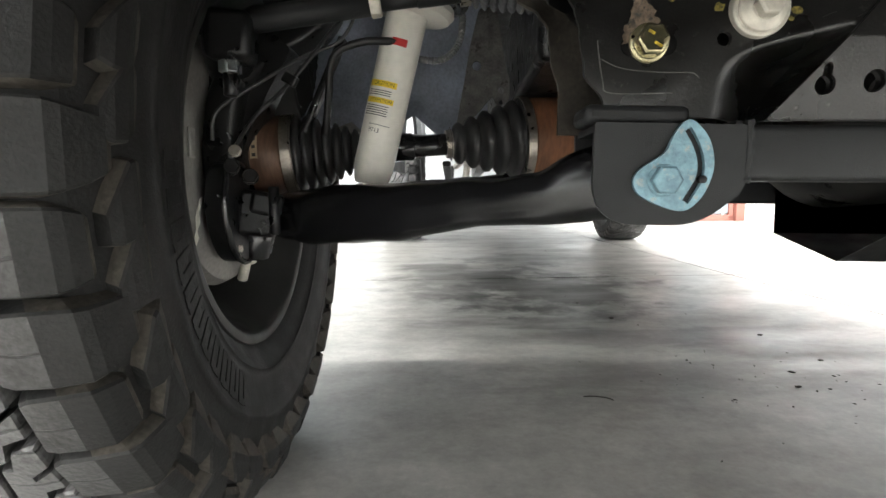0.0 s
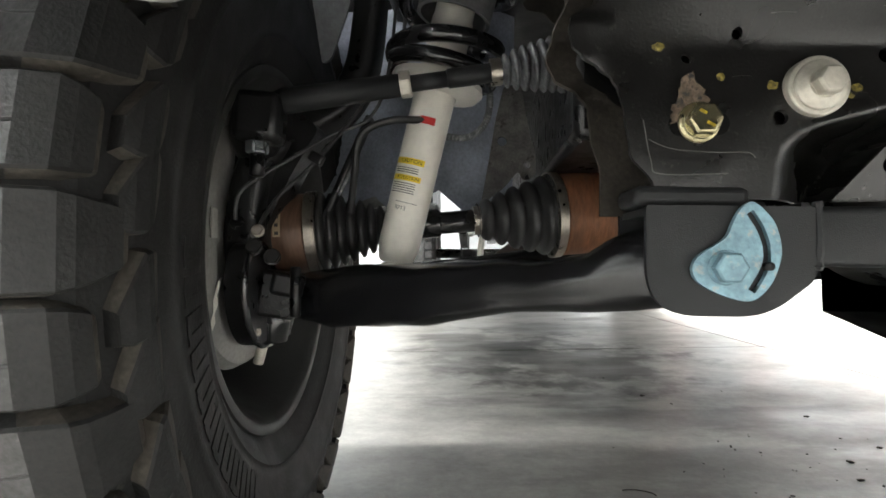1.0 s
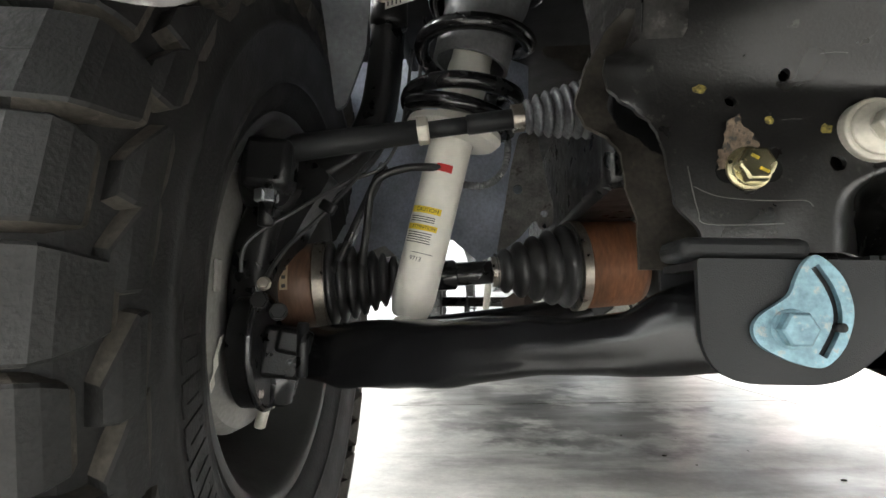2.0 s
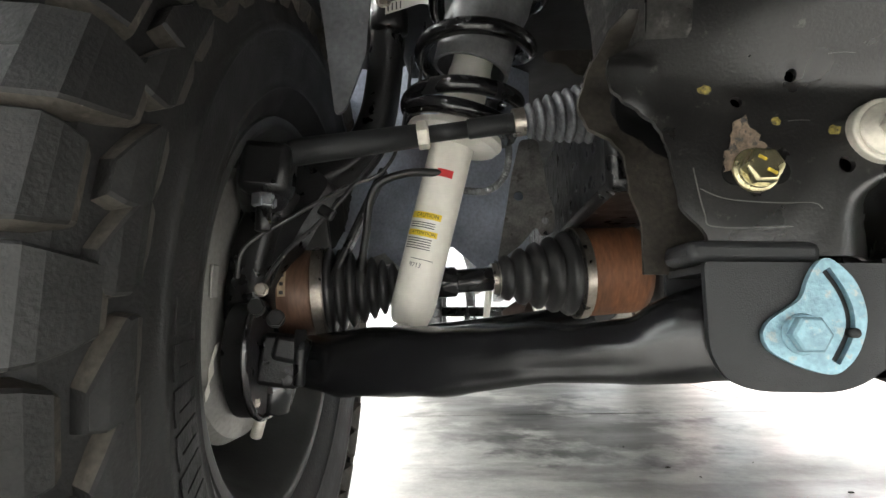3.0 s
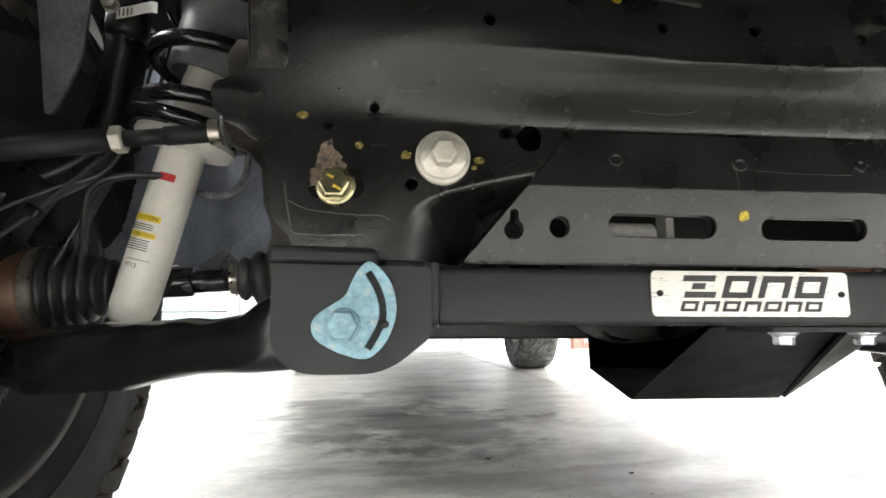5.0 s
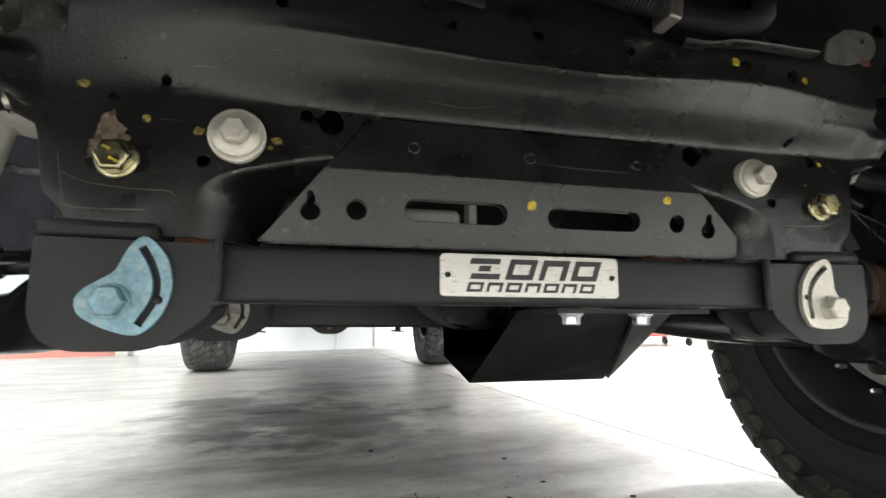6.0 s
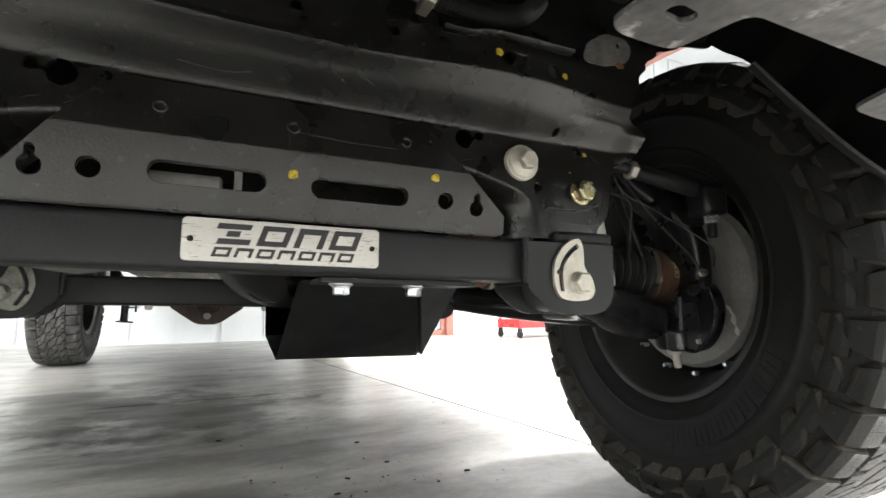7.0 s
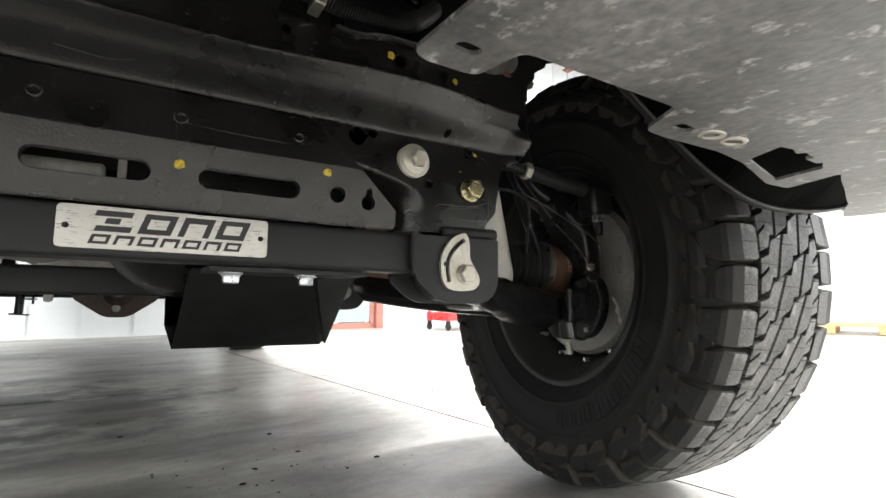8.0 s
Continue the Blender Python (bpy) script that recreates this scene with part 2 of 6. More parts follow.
STUFF = ("sidewall_relief", "print_bar", "dimple")


def part(name, bm, mat, parent=None, label="", smooth=35, bevel=0.0, at=None):
    """Links a bmesh as one mesh object under a thing or a part."""
    if MIRROR[0] < 0:
        bm.transform(Matrix.Diagonal((-1, 1, 1, 1)))
        bmesh.ops.reverse_faces(bm, faces=bm.faces)
        for v in bm.verts:  # outer parts of this side are pulled in to fit the camera's view
            k = min(max((v.co.x - 0.40) / 0.20, 0), 1) * OUTER[0]
            v.co.x -= 0.045 * k
            v.co.y -= 0.028 * k
    if STEER[0]:
        c = Vector((-0.82 * MIRROR[0], AXLE_Y, 0))
        bm.transform(Matrix.Translation(c) @ Matrix.Rotation(radians(STEERED * MIRROR[0]), 4, "Z") @ Matrix.Translation(-c))
    me = bpy.data.meshes.new(name)
    if smooth:
        for f in bm.faces:
            f.smooth = True
        for e in bm.edges:
            if len(e.link_faces) == 2 and e.calc_face_angle(0) > radians(smooth):
                e.smooth = False
    bm.to_mesh(me)
    bm.free()
    me.materials.append(mat)
    ob = new(name, me)
    ob.parent = parent
    if name in STUFF:
        ob["kind"] = "stuff"
    if at:
        ob.location = at
    if label:
        ob["label"] = label
    if bevel:
        mod = ob.modifiers.new("bevel", "BEVEL")
        mod.width, mod.segments, mod.limit_method, mod.angle_limit = bevel, 2, "ANGLE", radians(40)
    return ob


def basis(direction):
    d = Vector(direction).normalized()
    a = Vector((0, 0, 1)) if abs(d.z) < 0.9 else Vector((1, 0, 0))
    u = d.cross(a).normalized()
    return d, u, d.cross(u).normalized()


def lathe(bm, profile, origin, direction, n=32, closed=False):
    """Turns (along, radius) pairs about the axis from origin along direction."""
    d, u, v = basis(direction)
    o = Vector(origin)
    rings = []
    for a, r in profile:
        if r < 1e-5:
            rings.append([bm.verts.new(o + d * a)])
        else:
            rings.append([bm.verts.new(o + d * a + (u * math.cos(2 * math.pi * k / n) + v * math.sin(2 * math.pi * k / n)) * r) for k in range(n)])
    pairs = list(zip(rings, rings[1:])) + ([(rings[-1], rings[0])] if closed else [])
    for A, B in pairs:
        for k in range(n):
            j = (k + 1) % n
            if len(A) == 1 and len(B) == 1:
                continue
            if len(A) == 1:
                bm.faces.new((A[0], B[k], B[j]))
            elif len(B) == 1:
                bm.faces.new((A[k], B[0], A[j]))
            else:
                bm.faces.new((A[k], B[k], B[j], A[j]))
    return bm


def rod(bm, p0, p1, r, n=20, r1=None, soft=0.0):
    p0, p1 = Vector(p0), Vector(p1)
    length = (p1 - p0).length
    r1 = r if r1 is None else r1
    s = min(soft, r * 0.8, r1 * 0.8)
    prof = [(0, 0), (0, r - s), (s, r), (length - s, r1), (length, r1 - s), (length, 0)] if s else [(0, 0), (0, r), (length, r1), (length, 0)]
    return lathe(bm, prof, p0, p1 - p0, n)


def smooth_path(pts, steps=8):
    pts = [Vector(p) for p in pts]
    out = []
    for i in range(len(pts) - 1):
        a, b, c, d = pts[max(i - 1, 0)], pts[i], pts[i + 1], pts[min(i + 2, len(pts) - 1)]
        for k in range(steps):
            t = k / steps
            out.append(0.5 * (2 * b + (c - a) * t + (2 * a - 5 * b + 4 * c - d) * t * t + (3 * b - a - 3 * c + d) * t ** 3))
    out.append(pts[-1])
    return out


def sweep(bm, pts, radius, n=10, wave=None):
    """A round bar along a path; radius is a number or a function of 0..1 that gives one number or (wide, high)."""
    pts = [Vector(p) for p in pts]
    rings = []
    up = None
    for i, p in enumerate(pts):
        d = (pts[min(i + 1, len(pts) - 1)] - pts[max(i - 1, 0)]).normalized()
        if up is None:
            up = Vector((0, 0, 1)) if abs(d.z) < 0.9 else Vector((0, 1, 0))
        side = d.cross(up).normalized()
        up = side.cross(d).normalized()
        t = i / (len(pts) - 1)
        r = radius(t) if callable(radius) else radius
        rw, rh = r if isinstance(r, tuple) else (r, r)
        ring = []
        for k in range(n):
            a = 2 * math.pi * k / n
            ca, sa = math.cos(a), math.sin(a)
            e = wave or 1.0
            ring.append(bm.verts.new(p + side * rw * math.copysign(abs(ca) ** e, ca) + up * rh * math.copysign(abs(sa) ** e, sa)))
        rings.append(ring)
    for A, B in zip(rings, rings[1:]):
        for k in range(n):
            bm.faces.new((A[k], A[(k + 1) % n], B[(k + 1) % n], B[k]))
    bm.faces.new(rings[0][::-1])
    bm.faces.new(rings[-1])
    bmesh.ops.recalc_face_normals(bm, faces=bm.faces)
    return bm


def box(bm, centre, size, turn=(0, 0, 0)):
    bmesh.ops.create_cube(bm, size=1, matrix=pose(*centre, *turn) @ Matrix.Diagonal((*size, 1)))
    return bm


def circle(cx, cy, r, n=20):
    return [(cx + r * math.cos(2 * math.pi * k / n), cy + r * math.sin(2 * math.pi * k / n)) for k in range(n)]


def stadium(x0, y0, x1, y1, r, n=8):
    a = math.atan2(y1 - y0, x1 - x0)
    return [(x1 + r * math.cos(a - math.pi / 2 + math.pi * k / n), y1 + r * math.sin(a - math.pi / 2 + math.pi * k / n)) for k in range(n + 1)] + \
           [(x0 + r * math.cos(a + math.pi / 2 + math.pi * k / n), y0 + r * math.sin(a + math.pi / 2 + math.pi * k / n)) for k in range(n + 1)]


def rounded(corners, r, n=5):
    """A polygon with rounded corners; r is one number or one for each corner."""
    out = []
    m = len(corners)
    for i, c in enumerate(corners):
        rr = r[i] if isinstance(r, (list, tuple)) else r
        p, q, s = Vector(corners[i - 1]), Vector(c), Vector(corners[(i + 1) % m])
        u, v = (p - q), (s - q)
        k = min(rr, u.length * 0.48, v.length * 0.48)
        if k < 1e-5:
            out.append(tuple(q))
            continue
        a, b = q + u.normalized() * k, q + v.normalized() * k
        for j in range(n + 1):
            t = j / n
            out.append(tuple((1 - t) ** 2 * a + 2 * t * (1 - t) * q + t * t * b))
    return out


def plate(bm, outline, holes, thick, m):
    """A flat plate with holes through it: outline in local x, y; thick along local z; placed by m."""
    loops = [outline, *holes]
    front, back = [], []
    for loop in loops:
        front.append([bm.verts.new(m @ Vector((x, y, 0))) for x, y in loop])
        back.append([bm.verts.new(m @ Vector((x, y, thick))) for x, y in loop])
    for layer in (front, back):
        edges = []
        for loop in layer:
            for a, b in zip(loop, loop[1:] + loop[:1]):
                edges.append(bm.edges.new((a, b)))
        bmesh.ops.triangle_fill(bm, edges=edges, use_beauty=True, use_dissolve=False)
    for f, k in zip(front, back):
        for i in range(len(f)):
            j = (i + 1) % len(f)
            bm.faces.new((f[i], f[j], k[j], k[i]))
    bmesh.ops.recalc_face_normals(bm, faces=bm.faces)
    return bm


FRONT = Matrix(((1, 0, 0, 0), (0, 0, 1, 0), (0, 1, 0, 0), (0, 0, 0, 1)))  # local x, y, z to world x, z, y


def at_y(y):
    return Matrix.Translation((0, y, 0)) @ FRONT


def hex_bolt(bm, centre, direction, across, high, washer=0.0, washer_high=0.004, dome=True):
    """A flanged hex head that stands on its seat at centre, pointing along direction."""
    d, u, v = basis(direction)
    o = Vector(centre)
    r = across / math.sqrt(3)
    w = washer_high if washer else 0.0
    if washer:
        lathe(bm, [(0, 0), (0, washer), (w * 0.5, washer), (w * 0.8, washer * 0.93), (w, washer * 0.80), (w + high * 0.22, r * 1.04), (w + high * 0.22, 0)], o, d, 28)
    rings = []
    for a, k in ((w, 1.0), (w + high * 0.85, 1.0), (w + high, 0.86)):
        rings.append([bm.verts.new(o + d * a + (u * math.cos(math.pi * i / 3) + v * math.sin(math.pi * i / 3)) * r * k) for i in range(6)])
    for A, B in zip(rings, rings[1:]):
        for i in range(6):
            bm.faces.new((A[i], A[(i + 1) % 6], B[(i + 1) % 6], B[i]))
    bm.faces.new(rings[-1])
    bm.faces.new(rings[0][::-1])
    bmesh.ops.recalc_face_normals(bm, faces=bm.faces)
    return bm


def empty(name, parent=None):
    ob = new(name)
    ob.empty_display_size = 0.1
    ob.parent = parent
    return ob


# ---- the workshop ----
HALL = 6.0  # degrees by which the hall is turned against the truck
hall_turn = Matrix.Rotation(radians(HALL), 4, "Z")


def slab(name, x0, y0, x1, y1, mat, z1=0.0, z0=-0.15, kind="structure", label=""):
    bm = bmesh.new()
    box(bm, ((x0 + x1) / 2, (y0 + y1) / 2, (z0 + z1) / 2), (x1 - x0, y1 - y0, z1 - z0))
    ob = part(name, bm, mat, None, label, smooth=0)
    ob.matrix_world = hall_turn
    return tagged(ob, kind=kind, category=name.split("_")[0])


floor = slab("floor", -12, -19, 16, 9.5, M_JOINT, -0.004, -0.2, label="polished grey concrete shop floor with sawn joints")
JX, JY, STEP = 1.04, 2.02, 4.6
for i in range(-3, 4):
    for j in range(-5, 2):
        x0, y0 = JX + i * STEP + 0.0045, JY + j * STEP + 0.0045
        x1, y1 = x0 + STEP - 0.009, y0 + STEP - 0.009
        x0, x1, y0, y1 = max(x0, -12), min(x1, 16), max(y0, -19), min(y1, 9.5)
        if x1 - x0 < 0.1 or y1 - y0 < 0.1:
            continue
        bm = bmesh.new()
        box(bm, ((x0 + x1) / 2, (y0 + y1) / 2, -0.004), (x1 - x0, y1 - y0, 0.008))
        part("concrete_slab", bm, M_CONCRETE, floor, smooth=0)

wall_north = slab("wall_north", -12, 6.3, 16, 6.5, M_WALL, 6.0, -0.1, label="white metal-clad workshop wall")
# Set far back, out of view, to make room for the far lamp row.
wall_south = slab("wall_south", -12, -18.2, 16, -18.0, M_WALL, 6.0, -0.1, label="white metal-clad workshop wall")
wall_west = slab("wall_west", -9.2, -18, -9.0, 6.3, M_WALL, 6.0, -0.1, label="white metal-clad workshop wall")
wall_east = slab("wall_east", 11, -18, 11.2, 6.3, M_WALL, 6.0, -0.1, label="white metal-clad workshop wall")
ceiling = slab("ceiling", -12, -18.2, 16, 6.5, M_WALL, 6.15, 6.0, label="white insulated workshop ceiling")
bm = bmesh.new()
for i in range(40):
    box(bm, (-8.8 + i * 0.5, 6.285, 3.0), (0.03, 0.03, 5.9))
ribs = part("trim", bm, M_WALL, None, smooth=0, label="raised ribs of the white wall cladding")
ribs.matrix_world = hall_turn
tagged(ribs, kind="structure", category="trim")
for k, x in enumerate((-4.5, 0.2, 3.9, 8.5)):
    bm = bmesh.new()
    box(bm, (x, -1.3, 5.72), (0.20, 15, 0.02))
    box(bm, (x, -1.3, 5.42), (0.20, 15, 0.02))
    box(bm, (x, -1.3, 5.57), (0.015, 15, 0.29))
    beam = part("roof_beam", bm, M_REDPAINT, None, smooth=0, label="red-brown painted steel roof beam under the ceiling")
    beam.matrix_world = hall_turn
    tagged(beam, kind="structure", category="beam")


def doorway(x, width, height):
    """A red-framed glazed door in the far wall."""
    bm = bmesh.new()
    for dx in (-width / 2, width / 2):
        box(bm, (x + dx, 6.24, height / 2), (0.12, 0.11, height))
    box(bm, (x, 6.24, height + 0.06), (width + 0.12, 0.11, 0.12))
    d = part("door_1", bm, M_REDPAINT, None, "red-brown steel framed glazed shop door, closed", smooth=0)
    bm = bmesh.new()
    box(bm, (x, 6.265, 0.04), (width - 0.13, 0.04, 0.08))
    box(bm, (x - width / 2 + 0.10, 6.265, height / 2), (0.06, 0.04, height - 0.02))
    box(bm, (x + width / 2 - 0.10, 6.265, height / 2), (0.06, 0.04, height - 0.02))
    part("door_leaf", bm, M_REDPAINT, d, smooth=0)
    bm = bmesh.new()
    box(bm, (x, 6.275, height / 2 + 0.04), (width - 0.26, 0.012, height - 0.12))
    part("pane", bm, M_GLASS, d, "blue-grey glazing", smooth=0)
    d.matrix_world = hall_turn
    return tagged(d, kind="structure", category="door")


doorway(3.35, 1.1, 2.1)


def rolling_door(x0, x1, height):
    """A pale sectional door with a red-brown bottom rail in the far wall."""
    bm = bmesh.new()
    for x in (x0 - 0.06, x1 + 0.06):
        box(bm, (x, 6.23, height / 2), (0.12, 0.13, height))
    d = part("door_2", bm, M_ALU, None, "pale blue-grey sectional door with a red-brown bottom rail, closed", smooth=0)
    for k in range(6):
        bm = bmesh.new()
        h = height / 6
        box(bm, ((x0 + x1) / 2, 6.262, h * (k + 0.5)), (x1 - x0, 0.05, h - 0.012))
        part("panel", bm, M_GLASS, d, smooth=0, bevel=0.006)
    bm = bmesh.new()
    box(bm, ((x0 + x1) / 2, 6.232, 0.05), (x1 - x0, 0.02, 0.10))
    part("bottom_rail", bm, M_REDPAINT, d, smooth=0)
    d.matrix_world = hall_turn
    return tagged(d, kind="structure", category="door")


rolling_door(-5.0, -1.75, 3.2)


def strip_lamp(x, y, z, length, power):
    """A ceiling strip light: housing, diffuser and its light."""
    bm = bmesh.new()
    box(bm, (0, 0, 0.03), (length, 0.16, 0.06))
    o = part("ceiling_light", bm, M_WALL, None, smooth=0)
    bm = bmesh.new()
    box(bm, (0, 0, -0.012), (length - 0.04, 0.13, 0.02))
    part("diffuser", bm, M_LAMP, o, smooth=0)
    for dx in (-length * 0.35, length * 0.35):
        bm = bmesh.new()
        rod(bm, (dx, 0, 0.05), (dx, 0, 6.02 - z), 0.006, 8)
        part("hanger", bm, M_BAND, o)
    o.matrix_world = hall_turn @ pose(x, y, z)
    tagged(o, "unseen white ceiling strip light, switched on", "lamp", "strip lights")
    l = bpy.data.lights.new("strip", "AREA")
    l.shape, l.size, l.size_y, l.energy, l.color = "RECTANGLE", length, 0.15, power, (0.99, 0.99, 0.955)
    lo = new("strip", l)
    lo.matrix_world = hall_turn @ pose(x, y, z - 0.04)


# Unseen lamps; shares tuned one by one, far row added to brighten the treads.
LAMP = 300.0
for y, shares in ((-13.0, (2.2, 2.2, 1.5, 1.2, 1.0)), (-5.2, (1.9, 2.3, 2.8, 2.0, 1.0)), (0.75, (1.2, 0.9, 2.8, 0.5, 0.25)), (4.4, (0.22, 0.22, 0.65, 0.45, 0.3))):
    for x, share in zip((-6.4, -3.0, 2.5, 5.6, 9.0), shares):
        strip_lamp(x, y, 5.3, 2.4, LAMP * share)


def tool_cart(x, y):
    o = empty("tool_cart")
    for z in (0.15, 0.72):
        bm = bmesh.new()
        box(bm, (0, 0, z), (1.0, 0.5, 0.03))
        for sy in (-0.24, 0.24):
            box(bm, (0, sy, z + 0.045), (1.0, 0.015, 0.11))
        for sx in (-0.49, 0.49):
            box(bm, (sx, 0, z + 0.045), (0.015, 0.5, 0.11))
        part("tray", bm, M_CARTRED, o, smooth=0, bevel=0.003)
    for sx in (-0.47, 0.47):
        for sy in (-0.22, 0.22):
            bm = bmesh.new()
            box(bm, (sx, sy, 0.45), (0.03, 0.03, 0.70))
            part("post", bm, M_CARTRED, o, smooth=0)
            bm = bmesh.new()
            rod(bm, (sx - 0.015, sy, 0.055), (sx + 0.015, sy, 0.055), 0.055, 16, soft=0.006)
            box(bm, (sx, sy, 0.10), (0.045, 0.05, 0.06))
            part("castor", bm, M_PLASTIC, o, "black castor wheel")
    o.matrix_world = hall_turn @ pose(x, y, 0)
    return tagged(o, "bright red steel tool cart on black castors", "cart")


def pallet(x, y, rz):
    o = empty("pallet")
    for k in range(3):
        bm = bmesh.new()
        box(bm, (0, -0.5 + k * 0.5, 0.055), (1.2, 0.09, 0.09))
        part("runner", bm, M_WOOD, o, smooth=0, bevel=0.003)
    for k in range(7):
        bm = bmesh.new()
        box(bm, (-0.54 + k * 0.18, 0, 0.111), (0.10, 1.1, 0.02), (0, 0, 0.6 * math.sin(k * 2.1)))
        part("board", bm, M_WOOD, o, smooth=0, bevel=0.002)
    o.matrix_world = hall_turn @ pose(x, y, 0, 0, 0, rz)
    return tagged(o, "raw wooden pallet lying flat on the floor", "pallet", "pallets")


tool_cart(4.75, 5.2)
pallet(8.2, 1.65, 12)


def flood_light(x, y, z):
    """A small bright lamp on the far wall."""
    bm = bmesh.new()
    box(bm, (0, 0.06, 0), (0.34, 0.10, 0.24))
    o = part("wall_light", bm, M_WALL, None, smooth=0, bevel=0.01)
    bm = bmesh.new()
    box(bm, (0, 0.0, 0), (0.28, 0.02, 0.18))
    part("lens", bm, M_FLOOD, o, smooth=0)
    o.matrix_world = hall_turn @ pose(x, y, z)
    tagged(o, "small bright flood light on the white wall, switched on", "lamp")


flood_light(6.65, 6.19, 4.25)


def grit():
    """Crumbs of dried mud on the concrete."""
    bm = bmesh.new()
    rnd = random.Random(5)
    for k in range(80):
        if k < 52:
            x, y = rnd.gauss(0.22, 0.16), rnd.gauss(0.66, 0.09)
        else:
            x, y = rnd.uniform(-0.9, 1.2), rnd.uniform(0.2, 3.4)
        r = 0.0014 + 0.0045 * rnd.random() ** 4
        bmesh.ops.create_icosphere(bm, subdivisions=1, radius=r, matrix=pose(x, y, r * 0.25, 0, 0, rnd.uniform(0, 360)) @ Matrix.Diagonal((1.6, 0.8, 0.5, 1)))
    sweep(bm, smooth_path([(-0.275, 0.563, 0.0012), (-0.25, 0.566, 0.0012), (-0.225, 0.556, 0.0012), (-0.218, 0.545, 0.0012)], 6), 0.0012, 6)
    return tagged(part("grit", bm, M_DIRT, None), "dark crumbs of dirt scattered on the concrete", "dirt", kind="stuff")


grit()

# ---- the truck ----
truck = empty("pickup_truck")
tagged(truck, "lifted pickup truck on mud-terrain tyres, dark underbody and independent front suspension", "truck")


def lerp_table(table, v):
    for (a, p), (b, q) in zip(table, table[1:]):
        if v <= b:
            k = (v - a) / (b - a) if b > a else 0
            k = min(max(k, 0), 1)
            return p + (q - p) * k * k * (3 - 2 * k)
    return table[-1][1]


def step(v, a, b):
    k = min(max((v - a) / (b - a), 0), 1)
    return k * k * (3 - 2 * k)


EDGE = [(0.489, 0.396), (0.502, 0.400), (0.530, 0.4185), (0.565, 0.4235), (0.583, 0.428), (0.593, 0.433), (0.601, 0.445), (0.609, 0.460), (0.618, 0.468), (0.632, 0.471), (0.642, 0.469), (0.648, 0.460), (0.653, 0.447), (0.659, 0.441), (0.676, 0.442),
        (0.714, 0.458), (0.743, 0.480), (0.773, 0.512), (0.797, 0.562), (0.812, 0.63), (0.84, 0.69), (0.88, 0.72)]
EDGE_OTHER = [p for p in EDGE if p[0] < 0.67] + [(0.676, 0.441), (0.72, 0.443), (0.76, 0.447), (0.88, 0.46)]
BACK = [(0.478, 0.431), (0.521, 0.431), (0.555, 0.440), (0.583, 0.443), (0.594, 0.452), (0.610, 0.475), (0.628, 0.482), (0.654, 0.476), (0.670, 0.467), (0.685, 0.452)]
HOLLOW = [(0.480, 0.297), (0.524, 0.294), (0.540, 0.285), (0.551, 0.264), (0.559, 0.232), (0.566, 0.190)]


def soft(v, a, b):
    k = min(max((v - a) / (b - a), 0), 1)
    return 0.5 * k + 0.5 * k * k * (3 - 2 * k)


def plate_end(x, z):
    """How far out the doubler plate reaches at the height z."""
    return 0.184 + (0.566 - z) * 0.83 if x < 0 else min(0.197 + (0.566 - z) * 1.13, 0.2585)


def hollow_end(z):
    """Where the hollow beside the doubler ends, eased along its height."""
    return sum(lerp_table(HOLLOW, z + 0.0030 * k) for k in range(-4, 5)) / 9


def subframe_depth(x, z):
    """How far back the stamped front face of the subframe stands at x, z."""
    ax = abs(x)
    crease = 0.658 + 0.012 * step(ax, 0.04, 0.25)
    y = 0.008 + 0.004 * step(z, 0.56, 0.60)
    crisp = 0.035 * soft(z, 0.616, 0.647) + 0.016 * soft(z, 0.645, crease) + 0.0015 * (1 - step(abs(z - crease), 0.0, 0.006))
    y -= crisp + (0.046 * step(z, 0.612, 0.696) - crisp) * step(-x, 0.08, 0.32)
    y += 0.034 * step(z, 0.700, 0.790)
    ridge = 1 - (0.40 if x > 0 else 0.65) * step(ax, 0.26, 0.44)
    y = 0.010 + (y - 0.010) * ridge
    # doubler plate along the lower middle, with slanting ends
    flange = plate_end(x, z) + 0.004
    inside = step(flange - ax, -0.001, 0.003)
    y += 0.20 * max(0.0, 0.558 - z) * inside
    if z < 0.611:
        y -= 0.0032 * inside
    # hollow between the doubler and the boss of each mounting bolt
    if z < 0.572:
        y += 0.055 * (1 - inside) * step(hollow_end(z) - ax, -0.012, 0.060) * step(0.574 - z, 0.0, 0.030)
    # raised skin round the bolt at each end
    pad = step(0.072 - math.hypot((ax - 0.372) * 1.0, (z - 0.553) * 1.05), 0.0, 0.030)
    y -= 0.0016 * pad
    # each end curls forward into an ear
    y -= 0.010 * step(ax, 0.425, 0.462) * step(z, 0.585, 0.612) * (1 - step(z, 0.634, 0.650))
    return y


# slots and round holes (from, to, radius) and keyholes that skin and doubler plate share
SLOTS = ((-0.1085, 0.5245, -0.0255, 0.5240, 0.0105), (0.0395, 0.5240, 0.1255, 0.5240, 0.0105), (-0.164, 0.522, -0.164, 0.522, 0.0095), (0.182, 0.5245, 0.182, 0.5245, 0.0095))
KEYHOLES = ((-0.206, 0.0088), (0.2225, 0.0088))


